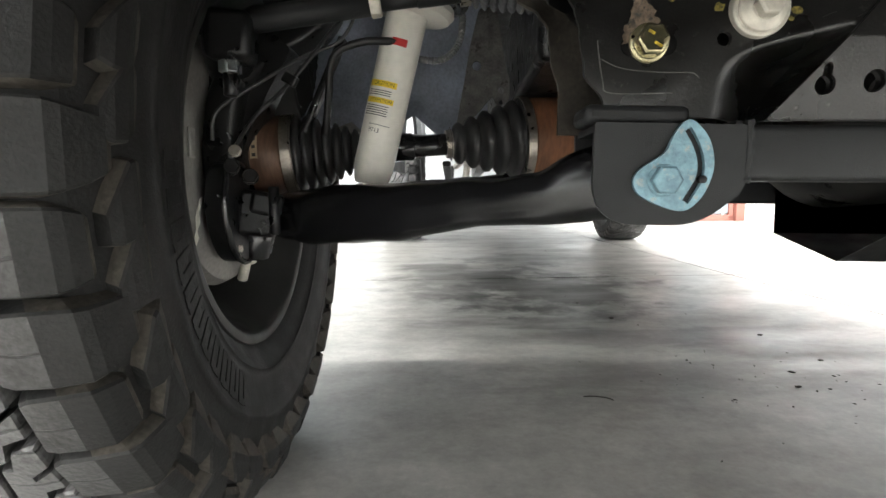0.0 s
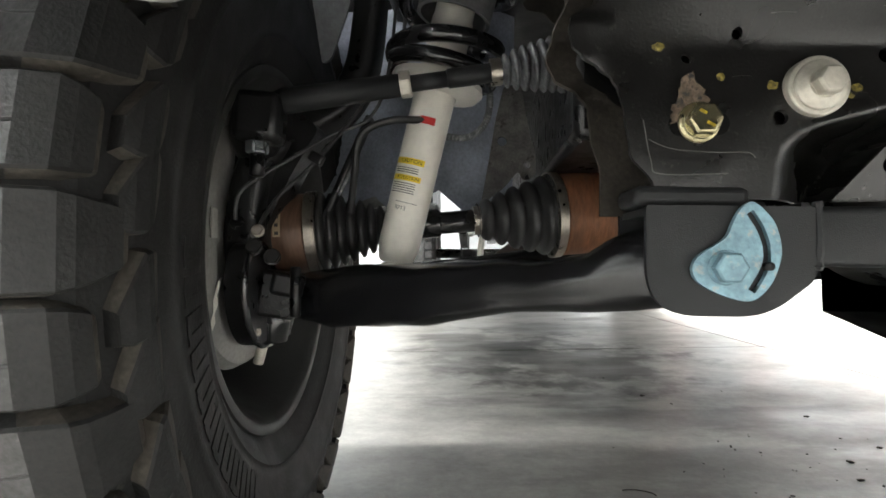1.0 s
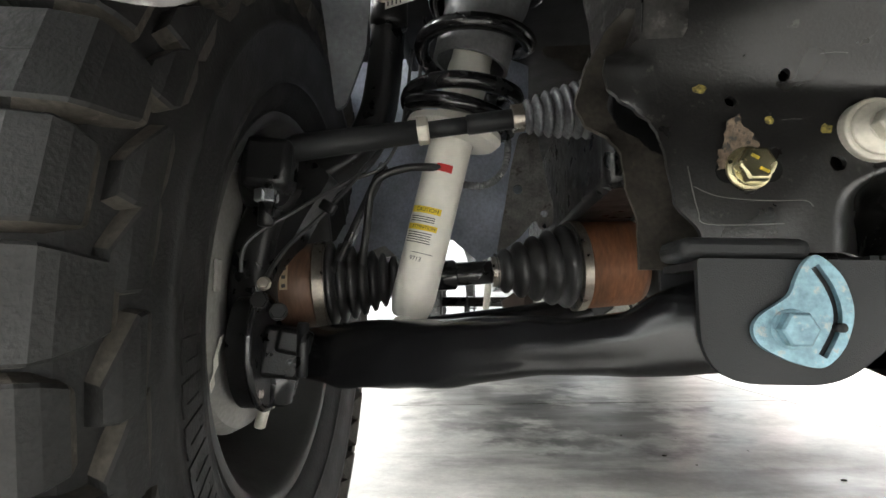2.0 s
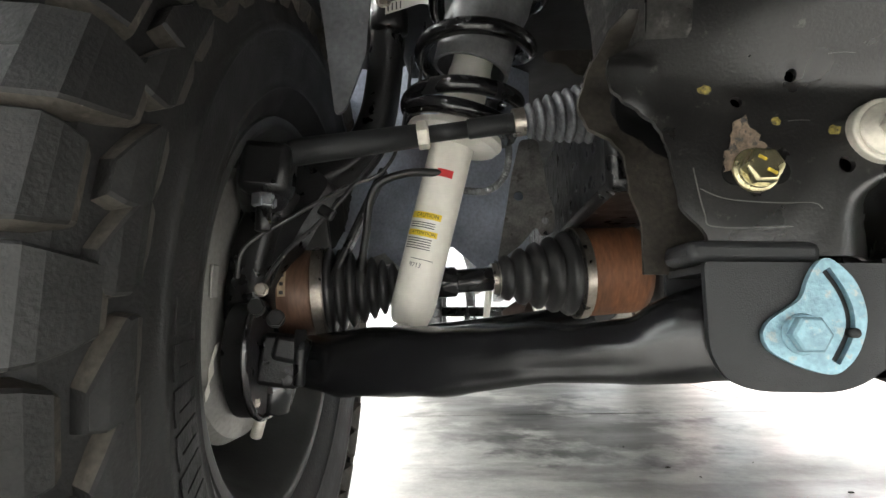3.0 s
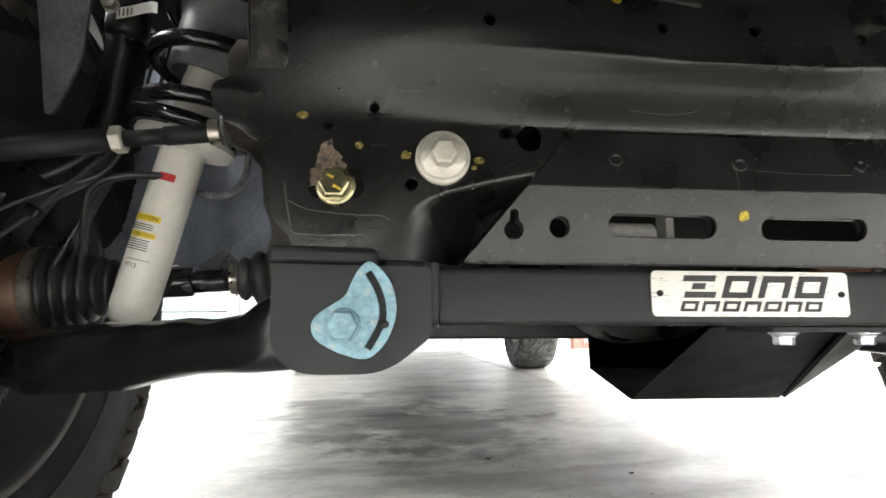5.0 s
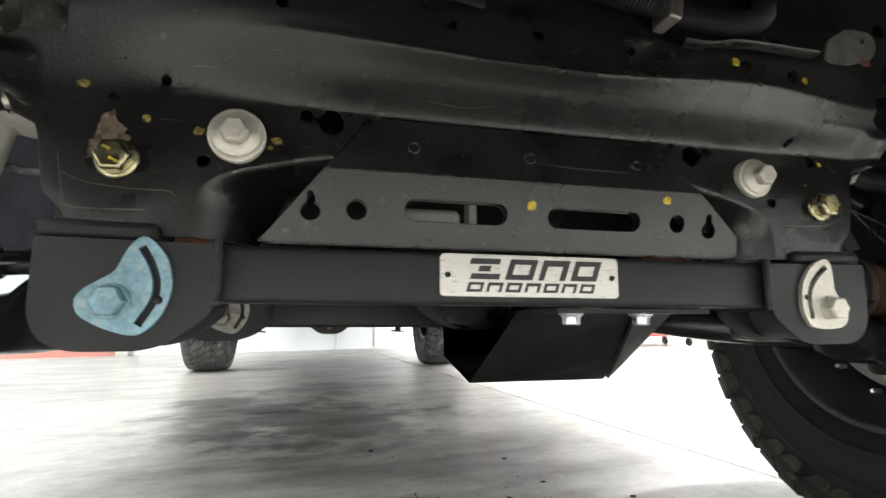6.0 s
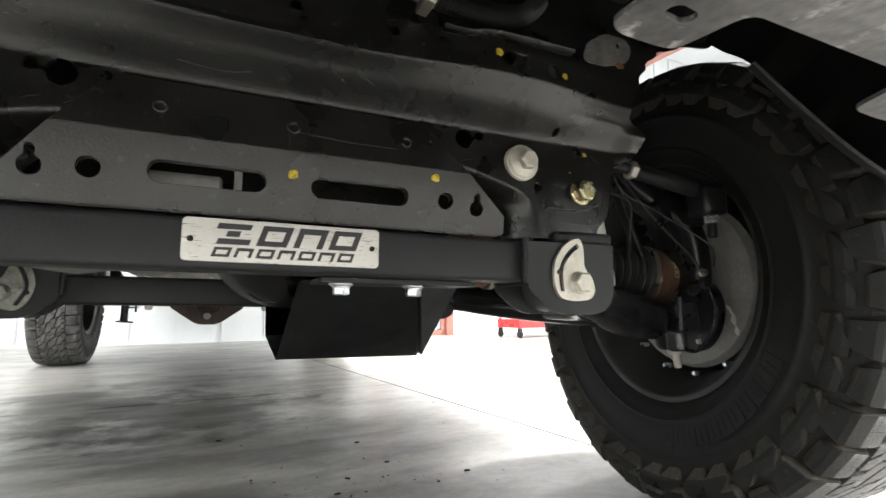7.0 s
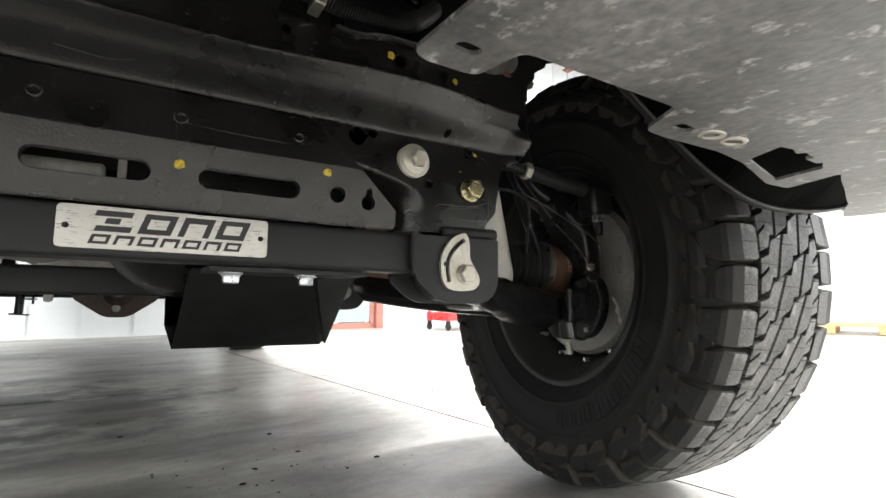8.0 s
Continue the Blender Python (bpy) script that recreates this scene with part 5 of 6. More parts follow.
    plate(bm, rounded([(-0.862, 0.445), (-0.862, 0.527), (-0.866, 0.600), (-0.850, 0.640), (-0.805, 0.646), (-0.776, 0.628), (-0.750, 0.607), (-0.783, 0.553), (-0.810, 0.500), (-0.832, 0.446)], 0.010), [], 0.050, at_y(0.216))
    part("knuckle_web", bm, M_CAST, knuckle, "rough black cast web of the knuckle", bevel=0.004)
    # lower flange: an upright oval with a glossy rim
    bm = bmesh.new()
    oval = [(0.205 + 0.046 * math.cos(a) - 0.010 * math.sin(a), 0.392 + 0.066 * math.sin(a)) for a in [2 * math.pi * k / 40 for k in range(40)]]
    plate(bm, oval, [], 0.026, Matrix.Translation((-0.846, 0, 0)) @ Matrix(((0, 0, 1, 0), (1, 0, 0, 0), (0, 1, 0, 0), (0, 0, 0, 1))))
    part("lower_flange", bm, M_CAST, knuckle, "black cast lower flange", bevel=0.004)
    bm = bmesh.new()
    sweep(bm, [Vector((-0.820, y, z)) for y, z in oval] + [Vector((-0.820, *oval[0]))], 0.0042, 8)
    part("flange_rim", bm, M_GLOSS, knuckle, "glossy black rim of the flange")
    bm = bmesh.new()
    box(bm, (-0.800, 0.215, 0.392), (0.05, 0.035, 0.060), (0, 8, 12))
    box(bm, (-0.785, 0.205, 0.405), (0.04, 0.030, 0.030), (0, 12, 12))
    part("clamp_block", bm, M_CAST, knuckle, bevel=0.006)
    bm = bmesh.new()
    rod(bm, (-0.772, 0.195, 0.428), (-0.772, 0.195, 0.365), 0.007, 12, soft=0.002)
    part("pinch_bolt", bm, M_CAST, knuckle)
    for c in ((-0.800, 0.190, 0.440), (-0.818, 0.178, 0.452)):
        bm = bmesh.new()
        hex_bolt(bm, c, (0.35, -1, 0.15), 0.017, 0.009, 0.0105, 0.003)
        part("stud", bm, M_FRAME, knuckle, smooth=30)
    bm = bmesh.new()
    lathe(bm, [(0, 0.055), (0, 0.085), (0.012, 0.092), (0.034, 0.090), (0.040, 0.080), (0.040, 0.055)], (-0.868, AXLE_Y, AXLE_Z + 0.005), (1, 0, 0), 40, closed=True)
    part("bearing_ring", bm, M_CAST, knuckle)
    bm = bmesh.new()
    sweep(bm, smooth_path([(-0.83, 0.215, 0.585), (-0.815, 0.170, 0.595), (-0.797, 0.136, 0.600)], 5), lambda t: (0.030 - 0.003 * t, 0.028 - 0.004 * t), 16, wave=0.8)
    part("steering_arm", bm, M_CAST, knuckle)
    bm = bmesh.new()
    box(bm, (-0.797, 0.146, 0.600), (0.052, 0.050, 0.056), (0, 4, 8))
    part("arm_boss", bm, M_CAST, knuckle, "black cast boss of the steering arm", bevel=0.009)
    bm = bmesh.new()
    lathe(bm, [(0, 0), (0, 0.022), (0.010, 0.030), (0.050, 0.036), (0.070, 0.030), (0.075, 0.02), (0.075, 0)], (-0.845, 0.252, 0.330), (0.0, -0.10, 1), 28)
    part("lower_boss", bm, M_CAST, knuckle, "black cast lower boss with worn edge")
    bm = bmesh.new()
    rod(bm, (-0.826, 0.246, 0.328), (-0.814, 0.244, 0.376), 0.024, 28, 0.020, soft=0.005)
    part("clamp_boss", bm, M_GLOSS, knuckle, "glossy black cast boss")
    for c in ((-0.812, 0.175, 0.472), (-0.826, 0.20, 0.345), (-0.79, 0.165, 0.585)):
        bm = bmesh.new()
        hex_bolt(bm, c, (0.3, -1, 0.1), 0.012, 0.008, 0.008, 0.002)
        part("bolt", bm, M_BAND, knuckle, "small dull steel bolt", smooth=30)
    # brake shield behind the hub
    STEER[0], OUTER[0] = True, 0.0
    bm = bmesh.new()
    prof = [(-0.012, 0.060), (-0.010, 0.095), (0.000, 0.120), (0.002, 0.152), (-0.004, 0.169), (-0.020, 0.177), (-0.022, 0.174), (-0.008, 0.165), (-0.002, 0.152), (-0.004, 0.120), (-0.014, 0.095)]
    lathe(bm, prof, (-0.868, AXLE_Y, AXLE_Z), (1, 0, 0), 72, closed=True)
    bmesh.ops.recalc_face_normals(bm, faces=bm.faces)
    sh = part("brake_shield", bm, M_SHIELD, truck, "bare steel brake dust shield")
    bm = bmesh.new()
    box(bm, (-0.863, AXLE_Y - 0.138, AXLE_Z + 0.020), (0.0035, 0.016, 0.036))
    part("stamping", bm, M_SHIELD, sh, bevel=0.002)
    bm = bmesh.new()
    plate(bm, [(-0.012, -0.030), (-0.004, -0.022), (-0.007, -0.012), (0.003, -0.002), (0.0, 0.010), (0.010, 0.022), (0.013, 0.030), (0.004, 0.027), (-0.003, 0.016), (-0.010, 0.004), (-0.009, -0.010), (-0.016, -0.020)], [], 0.0006,
          Matrix.Translation((-0.8645, AXLE_Y - 0.125, AXLE_Z - 0.075)) @ Matrix(((0, 0, 1, 0), (1, 0, 0, 0), (0, 1, 0, 0), (0, 0, 0, 1))))
    part("torn_tape", bm, M_SHOCK, sh, "scrap of torn pale tape")
    bm = bmesh.new()
    rod(bm, (-0.908, AXLE_Y, AXLE_Z), (-0.888, AXLE_Y, AXLE_Z), 0.160, 64, soft=0.003)
    part("brake_disc", bm, M_ALU, sh, "steel brake disc")
    bm = bmesh.new()
    box(bm, (-0.900, AXLE_Y + 0.140, AXLE_Z + 0.02), (0.10, 0.075, 0.21), (10, 0, 0))
    part("caliper", bm, M_CAST, sh, "black brake caliper", bevel=0.012)

    STEER[0], OUTER[0] = False, 1.0
    # drive shaft
    shaft = empty("drive_shaft", truck)
    shaft["label"] = "black drive shaft with ribbed boots and rusty joint cups"
    a, b = Vector((-0.845, 0.285, 0.470)), Vector((-0.345, 0.362, 0.512))
    d = b - a

    def on(x):
        return a + d * ((x - a.x) / d.x)
    bm = bmesh.new()
    lathe(bm, [(0, 0), (0, 0.050), (0.010, 0.056), (0.052, 0.057), (0.055, 0.054), (0.055, 0)], on(-0.842), d, 40)
    part("outer_joint", bm, M_CUP, shaft, "brown outer joint cup")
    bm = bmesh.new()
    lathe(bm, [(0, 0.050), (0, 0.0585), (0.014, 0.0585), (0.014, 0.050)], on(-0.787), d, 40, closed=True)
    bmesh.ops.recalc_face_normals(bm, faces=bm.faces)
    part("clamp", bm, M_BAND, shaft, "steel boot clamp")
    bm = bmesh.new()
    bellows(bm, on(-0.774), on(-0.678), 0.060, 0.030, 7, 0.012, 40, 1.2)
    part("outer_boot", bm, M_BOOT, shaft, "black ribbed rubber boot")
    for x in (-0.678, -0.552):
        bm = bmesh.new()
        lathe(bm, [(0, 0.015), (0, 0.0215), (0.013, 0.0215), (0.013, 0.015)], on(x), d, 28, closed=True)
        bmesh.ops.recalc_face_normals(bm, faces=bm.faces)
        part("small_clamp", bm, M_BAND, shaft, "steel boot clamp")
    bm = bmesh.new()
    rod(bm, on(-0.67), on(-0.54), 0.0165, 24)
    rod(bm, on(-0.655), on(-0.60), 0.021, 24, soft=0.003)
    part("bar", bm, M_GLOSS, shaft)
    bm = bmesh.new()
    bellows(bm, on(-0.545), on(-0.440), 0.026, 0.062, 5, 0.010, 40, 0.8)
    part("inner_boot", bm, M_BOOT, shaft, "black ribbed rubber boot")
    bm = bmesh.new()
    lathe(bm, [(0, 0.05), (0, 0.0645), (0.012, 0.0645), (0.012, 0.05)], on(-0.440), d, 40, closed=True)
    bmesh.ops.recalc_face_normals(bm, faces=bm.faces)
    part("clamp", bm, M_BAND, shaft, "steel boot clamp")
    bm = bmesh.new()
    lathe(bm, [(0, 0), (0, 0.060), (0.004, 0.062), (0.070, 0.062), (0.080, 0.058), (0.085, 0.03), (0.085, 0)], on(-0.427), d, 48)
    part("inner_joint", bm, M_RUST, shaft, "orange-brown rusty inner joint cup")
    lab = patch(0.032, 0.010)
    wrap_on(lab, on(-0.818), (0, -1, 0.12), (1, 0.1, 0.05), 0.0578, -0.05)
    bmesh.ops.recalc_face_normals(lab, faces=lab.faces)
    part("label", lab, M_TANLABEL, shaft, "small tan label with dark print")
    for k in range(3):
        bars = patch(0.0045, 0.0050)
        wrap_on(bars, on(-0.818), (0, -1, 0.12), (1, 0.1, 0.05), 0.0582, -0.05 + (k - 1) * 0.19)
        part("print_bar", bars, M_INK, shaft)

    # coil-over shock
    low, high = Vector((-0.666, 0.272, 0.405)), Vector((-0.552, 0.262, 0.88))
    axis = (high - low).normalized()

    def up(z):
        return low + (high - low) * ((z - low.z) / (high.z - low.z))
    shock = empty("shock_absorber", truck)
    shock["label"] = "off-white shock absorber inside a black coil spring"
    bm = bmesh.new()
    lathe(bm, [(0, 0), (0, 0.0205), (0.004, 0.0235), (0.020, 0.0278), (0.030, 0.0285), (0.30, 0.0285), (0.34, 0.0285), (0.345, 0.027), (0.38, 0.027), (0.38, 0)], up(0.432), axis, 40)
    body = part("body", bm, M_SHOCK, shock, "off-white painted tube")
    bm = bmesh.new()
    rod(bm, up(0.415) + Vector((0, -0.03, 0)), up(0.415) + Vector((0, 0.03, 0)), 0.020, 24, soft=0.003)
    part("eye", bm, M_SHOCK, shock)
    bm = bmesh.new()
    lathe(bm, [(0, 0.030), (0.004, 0.058), (0.012, 0.064), (0.020, 0.062), (0.014, 0.052), (0.012, 0.030)], up(0.662), axis, 40, closed=True)
    bmesh.ops.recalc_face_normals(bm, faces=bm.faces)
    part("spring_seat", bm, M_SHOCK, shock, "off-white spring seat")
    bm = bmesh.new()
    turns, z0, cr = 4.0, 0.690, 0.0695
    d0, u0, v0 = basis(axis)
    pts = []
    for k in range(int(turns * 28) + 1):
        t = k / (turns * 28)
        zz = z0 + 0.012 * min(t * turns, 0.9) + 0.073 * max(0, t * turns - 0.9)
        ang = 2 * math.pi * turns * t + 2.2
        pts.append(up(zz) + (u0 * math.cos(ang) + v0 * math.sin(ang)) * cr)
    sweep(bm, pts, 0.0104, 14)
    part("spring", bm, M_GLOSS, shock, "gloss black coil spring")
    bm = bmesh.new()
    lathe(bm, [(0, 0.046), (0, 0.051), (0.07, 0.052), (0.09, 0.058), (0.14, 0.060), (0.14, 0.03), (0.06, 0.044)], up(0.766), axis, 40, closed=True)
    bmesh.ops.recalc_face_normals(bm, faces=bm.faces)
    part("dust_sleeve", bm, M_SLEEVE, shock, "grey dust sleeve")
    bm = bmesh.new()
    lathe(bm, [(0, 0.0), (0, 0.085), (0.02, 0.09), (0.06, 0.07), (0.06, 0)], up(0.90), axis, 32)
    part("top_mount", bm, M_CAST, shock)
    if s < 0:
        fa = 0.12
        for zz, w, h, mat, nm in ((0.548, 0.046, 0.050, M_LABEL, "label"), (0.5665, 0.046, 0.0085, M_LABELY, "yellow_band"), (0.5445, 0.046, 0.0075, M_LABELY, "yellow_band")):
            b2 = patch(w, h)
            wrap_on(b2, up(zz), (0.12, -1, 0), axis, 0.0287 + (0.0002 if mat is M_LABELY else 0), fa - 0.60)
            bmesh.ops.recalc_face_normals(b2, faces=b2.faces)
            part(nm, b2, mat, shock, "yellow caution band" if mat is M_LABELY else "")
        for text, size, zz in (("CAUTION", 0.0070, 0.5665), ("ATTENTION", 0.0060, 0.5445), ("9713", 0.0080, 0.505)):
            text_on_shock(text, size, up(zz), (0.12, -1, 0), axis, 0.0292, fa - 0.46, M_INK, shock)
        for k in range(8):
            zz = 0.5575 - 0.0028 * k if k < 3 else 0.5375 - 0.0030 * (k - 3)
            b2 = patch(0.036 + 0.004 * math.sin(k * 3.1), 0.0011)
            wrap_on(b2, up(zz), (0.12, -1, 0), axis, 0.0290, fa - 0.62)
            part("print_bar", b2, M_INK, shock)
        b2 = patch(0.030, 0.0007)
        wrap_on(b2, up(0.513), (0.12, -1, 0), axis, 0.0290, fa - 0.25)
        part("print_bar", b2, M_INK, shock)
        b2 = patch(0.021, 0.0100)
        wrap_on(b2, up(0.622), (0.12, -1, 0), axis, 0.0289, -0.02)
        bmesh.ops.recalc_face_normals(b2, faces=b2.faces)
        part("red_mark", b2, M_RED, shock, "red maker's mark as a plain block")

    # tie rod
    tie = empty("tie_rod", truck)
    tie["label"] = "black steering tie rod with grey bellows"
    t0, t1 = Vector((-0.775, 0.152, 0.622)), Vector((-0.43, 0.168, 0.668))
    dt = t1 - t0

    def along(x):
        return t0 + dt * ((x - t0.x) / dt.x)
    bm = bmesh.new()
    lathe(bm, [(0, 0), (0, 0.012), (0.012, 0.0155), (0.03, 0.0150), ((along(-0.636) - along(-0.782)).length, 0.0132), ((along(-0.636) - along(-0.782)).length, 0)], along(-0.782), dt, 28)
    part("tie_rod_end", bm, M_POWDER, tie, "black tubular tie rod end")
    bm = bmesh.new()
    hex_bolt(bm, along(-0.636), dt, 0.028, 0.013, 0, 0)
    part("jam_nut", bm, M_CREAM, tie, "bright zinc jam nut", smooth=30, bevel=0.0008)
    bm = bmesh.new()
    rod(bm, along(-0.625), along(-0.58), 0.0095, 20)
    rod(bm, along(-0.582), along(-0.525), 0.0112, 20, soft=0.002)
    part("inner_rod", bm, M_POWDER, tie)
    bm = bmesh.new()
    lathe(bm, [(0, 0.010), (0, 0.0155), (0.012, 0.0155), (0.012, 0.010)], along(-0.531), dt, 24, closed=True)
    bmesh.ops.recalc_face_normals(bm, faces=bm.faces)
    part("clamp", bm, M_BAND, tie, "steel bellows clamp")
    bm = bmesh.new()
    bellows(bm, along(-0.519), along(-0.425), 0.016, 0.037, 9, 0.009, 32, 0.6)
    part("bellows", bm, M_BELLOWS, tie, "dusty grey ribbed bellows")
    bm = bmesh.new()
    rod(bm, along(-0.43), along(-0.20), 0.030, 24)
    part("rack_housing", bm, M_ALU, tie, "aluminium steering rack housing")
    bm = bmesh.new()
    hex_bolt(bm, (-0.797, 0.138, 0.572), (0, 0, -1), 0.023, 0.014, 0.0, 0)
    part("castle_nut", bm, M_ZINC, tie, "bright zinc nut", smooth=30, bevel=0.0008)
    bm = bmesh.new()
    rod(bm, (-0.797, 0.138, 0.560), (-0.797, 0.138, 0.532), 0.0085, 14, soft=0.002)
    part("stud", bm, M_CAST, tie)

    # upper arm and its brackets
    upper = empty("upper_arm", truck)
    upper["label"] = "black upper control arm"
    for y1 in (0.13, 0.42):
        bm = bmesh.new()
        sweep(bm, smooth_path([(-0.685, 0.270, 0.890), (-0.60, (0.272 + y1) / 2, 0.90), (-0.50, y1, 0.91)], 6), lambda t: 0.020, 14)
        part("leg", bm, M_GLOSS, upper)

    if s < 0:
        bm = bmesh.new()
        path = smooth_path([(-0.690, 0.235, 0.842), (-0.668, 0.232, 0.846), (-0.645, 0.228, 0.850), (-0.632, 0.222, 0.845)], 5)
        rows = [[bm.verts.new(v + Vector((0, 0, h))) for h in (-0.008, 0.008)] for v in path]
        for A, B in zip(rows, rows[1:]):
            bm.faces.new((A[0], B[0], B[1], A[1]))
        bmesh.ops.solidify(bm, geom=bm.faces[:], thickness=0.0006)
        part("tag", bm, M_LABEL, truck, "white paper tag with dark bars taped to the spring")
        for k in range(9):
            bm = bmesh.new()
            box(bm, (-0.686 + 0.0055 * k, 0.2335 - 0.0004 * k, 0.8428 + 0.0008 * k), (0.0016, 0.0006, 0.010))
            part("print_bar", bm, M_INK, shock)
    bm = bmesh.new()
    rod(bm, (-0.690, 0.262, 0.82), (-0.690, 0.262, 0.88), 0.026, 24, soft=0.006)
    part("upper_ball_joint", bm, M_CAST, knuckle)
    bm = bmesh.new()
    hex_bolt(bm, (-0.690, 0.222, 0.845), (0.1, -1, 0), 0.016, 0.010, 0.010, 0.002)
    part("nut", bm, M_BAND, knuckle, "dull steel nut", smooth=30)
    # lines
    thin = 1.0 if s < 0 else 0.65
    wavy_hose("brake_hose", [(-0.610, 0.245, 0.622), (-0.66, 0.235, 0.620), (-0.700, 0.235, 0.600), (-0.712, 0.25, 0.545), (-0.728, 0.28, 0.47)], 0.0052 * thin, truck, M_PLASTIC, "black rubber brake hose")
    wavy_hose("steel_line", [(-0.815, 0.180, 0.475), (-0.795, 0.195, 0.515), (-0.752, 0.215, 0.565), (-0.70, 0.24, 0.64), (-0.655, 0.27, 0.72), (-0.645, 0.30, 0.86)], 0.0027 * thin, truck, M_WIRE, "dusty grey steel brake line")
    wavy_hose("sensor_wire", [(-0.838, 0.170, 0.485), (-0.828, 0.165, 0.520), (-0.785, 0.19, 0.558), (-0.735, 0.225, 0.600), (-0.690, 0.24, 0.625), (-0.668, 0.25, 0.68), (-0.66, 0.28, 0.80)], 0.0024 * thin, truck, M_WIRE, "thin dusty grey sensor wire")
    wavy_hose("braided_hose", [(-0.600, 0.300, 0.615), (-0.560, 0.300, 0.612), (-0.535, 0.300, 0.632), (-0.528, 0.300, 0.668), (-0.535, 0.30, 0.70)], 0.0050, truck, M_SLEEVE, "ribbed grey hose", 0.10, 0.004)
    bm = bmesh.new()
    box(bm, (-0.725, 0.262, 0.56), (0.010, 0.02, 0.16), (0, 24, 0))
    box(bm, (-0.752, 0.213, 0.567), (0.020, 0.012, 0.014), (0, 30, 0))
    part("line_bracket", bm, M_CAST, truck, "black stamped line bracket", bevel=0.003)

    # splash liner behind the shock and the frame behind it
    bm = bmesh.new()
    rows = []
    for k in range(9):
        x = -0.84 + 0.36 * k / 8
        yb = 0.52 + 0.05 * math.sin(k * 0.8)
        rows.append([bm.verts.new((x, yb - 0.10 * step(z, 0.8, 1.0), z)) for z in (0.520 + 0.020 * (k % 3), 0.60, 0.64, 0.68, 0.72, 0.90 if s < 0 else 0.74)])
    for A, B in zip(rows, rows[1:]):
        for k in range(5):
            bm.faces.new((A[k], B[k], B[k + 1], A[k + 1]))
    bmesh.ops.solidify(bm, geom=bm.faces[:], thickness=0.004)
    part("splash_liner", bm, M_LINER, truck, "dark blue-grey plastic splash liner", smooth=60)
    bm = bmesh.new()
    plate(bm, rounded([(-0.500, 0.740), (-0.515, 0.677), (-0.524, 0.620), (-0.540, 0.530), (-0.500, 0.560), (-0.474, 0.592), (-0.468, 0.572), (-0.448, 0.578), (-0.441, 0.605), (-0.455, 0.650), (-0.470, 0.740)], 0.010), [circle(-0.503, 0.642, 0.008), circle(-0.460, 0.600, 0.006)], 0.006, at_y(0.46))
    part("frame_bracket", bm, M_DUSTY, truck, "dusty grey frame bracket with holes", bevel=0.001)
    bm = bmesh.new()
    box(bm, (-0.40, 2.46, 0.65), (0.09, 4.7, 0.17))
    part("frame_rail", bm, M_CAST, truck, "black ladder frame rail", bevel=0.01)
    bm = bmesh.new()
    box(bm, (-0.47, 0.22, 0.95), (0.11, 0.24, 0.14))
    part("spring_tower", bm, M_FRAME, truck, "charcoal spring tower", bevel=0.02)
    # flap beside the tyre, on one side only
    if s < 0:
        bm = bmesh.new()
        plate(bm, rounded([(-0.804, 0.600), (-0.779, 0.594), (-0.752, 0.566), (-0.722, 0.556), (-0.727, 0.545), (-0.773, 0.536), (-0.803, 0.546)], 0.005), [circle(-0.790, 0.582, 0.004)], 0.012, at_y(0.600))
        part("liner_bracket", bm, M_ALU, truck, "dull beige cast bracket under the liner", bevel=0.002)
        bm = bmesh.new()
        plate(bm, rounded([(-0.800, 1.02), (-0.700, 1.02), (-0.702, 0.84), (-0.706, 0.76), (-0.730, 0.690), (-0.742, 0.684), (-0.760, 0.80)], 0.006), [], 0.005, at_y(0.20))
        part("liner_flap", bm, M_FLAP, truck, "black plastic liner flap hanging beside the tyre")

    OUTER[0] = 0.0
    # scuffed lower valance
    bm = bmesh.new()
    tip = [(0.515, -0.372), (0.545, -0.366), (0.577, -0.352), (0.600, -0.302), (0.632, -0.287), (0.660, -0.299)] if s < 0 else [(0.507, -0.379), (0.540, -0.367), (0.577, -0.356), (0.630, -0.338), (0.669, -0.326)]
    # One side reaches further out, unseen, to shade the top of the tread.
    out = rounded([(0.085, -0.44), (0.083, -0.366), (0.091, -0.361), (0.115, -0.360), (0.123, -0.3615), (0.128, -0.393), (0.155, -0.3925), (0.250, -0.391), (0.267, -0.356), (0.293, -0.354), (0.354, -0.356),
                   (0.400, -0.350), (0.492, -0.324), (0.529, -0.326)] + tip + [(0.71, -0.306), (0.765, -0.286)] + ([(0.90, -0.290), (1.03, -0.34), (1.05, -0.70)] if s < 0 else [(0.78, -0.40), (0.95, -0.50), (1.05, -0.70)]) + [(0.95, -0.80), (0.085, -0.80)], 0.007, 3)
    slots = [stadium(0.280, -0.373, 0.290, -0.372, 0.0045), stadium(0.100, -0.382, 0.107, -0.381, 0.004), [(0.396, -0.357), (0.381, -0.388), (0.395, -0.390), (0.410, -0.386), (0.413, -0.391), (0.434, -0.388), (0.432, -0.383), (0.452, -0.382), (0.455, -0.386), (0.474, -0.378), (0.486, -0.335)]]
    plate(bm, [(-x, y) for x, y in out][::-1], [[(-x, y) for x, y in h][::-1] for h in slots], 0.0025, Matrix.Translation((0, 0, 0.5125)))
    val = part("valance", bm, M_VALANCE, truck, "scuffed and speckled grey plastic bumper valance", smooth=30, bevel=0.0008)
    for x, y in ((0.312, -0.376), (0.338, -0.377)):
        bm = bmesh.new()
        lathe(bm, [(0, 0.0058), (0, 0.0092), (0.0012, 0.0088), (0.0016, 0.0062)], (-x, y, 0.5125), (0.1, 0.1, -1), 20, closed=True)
        bmesh.ops.recalc_face_normals(bm, faces=bm.faces)
        part("clip", bm, M_CREAM, val, "pale plastic clip ring")
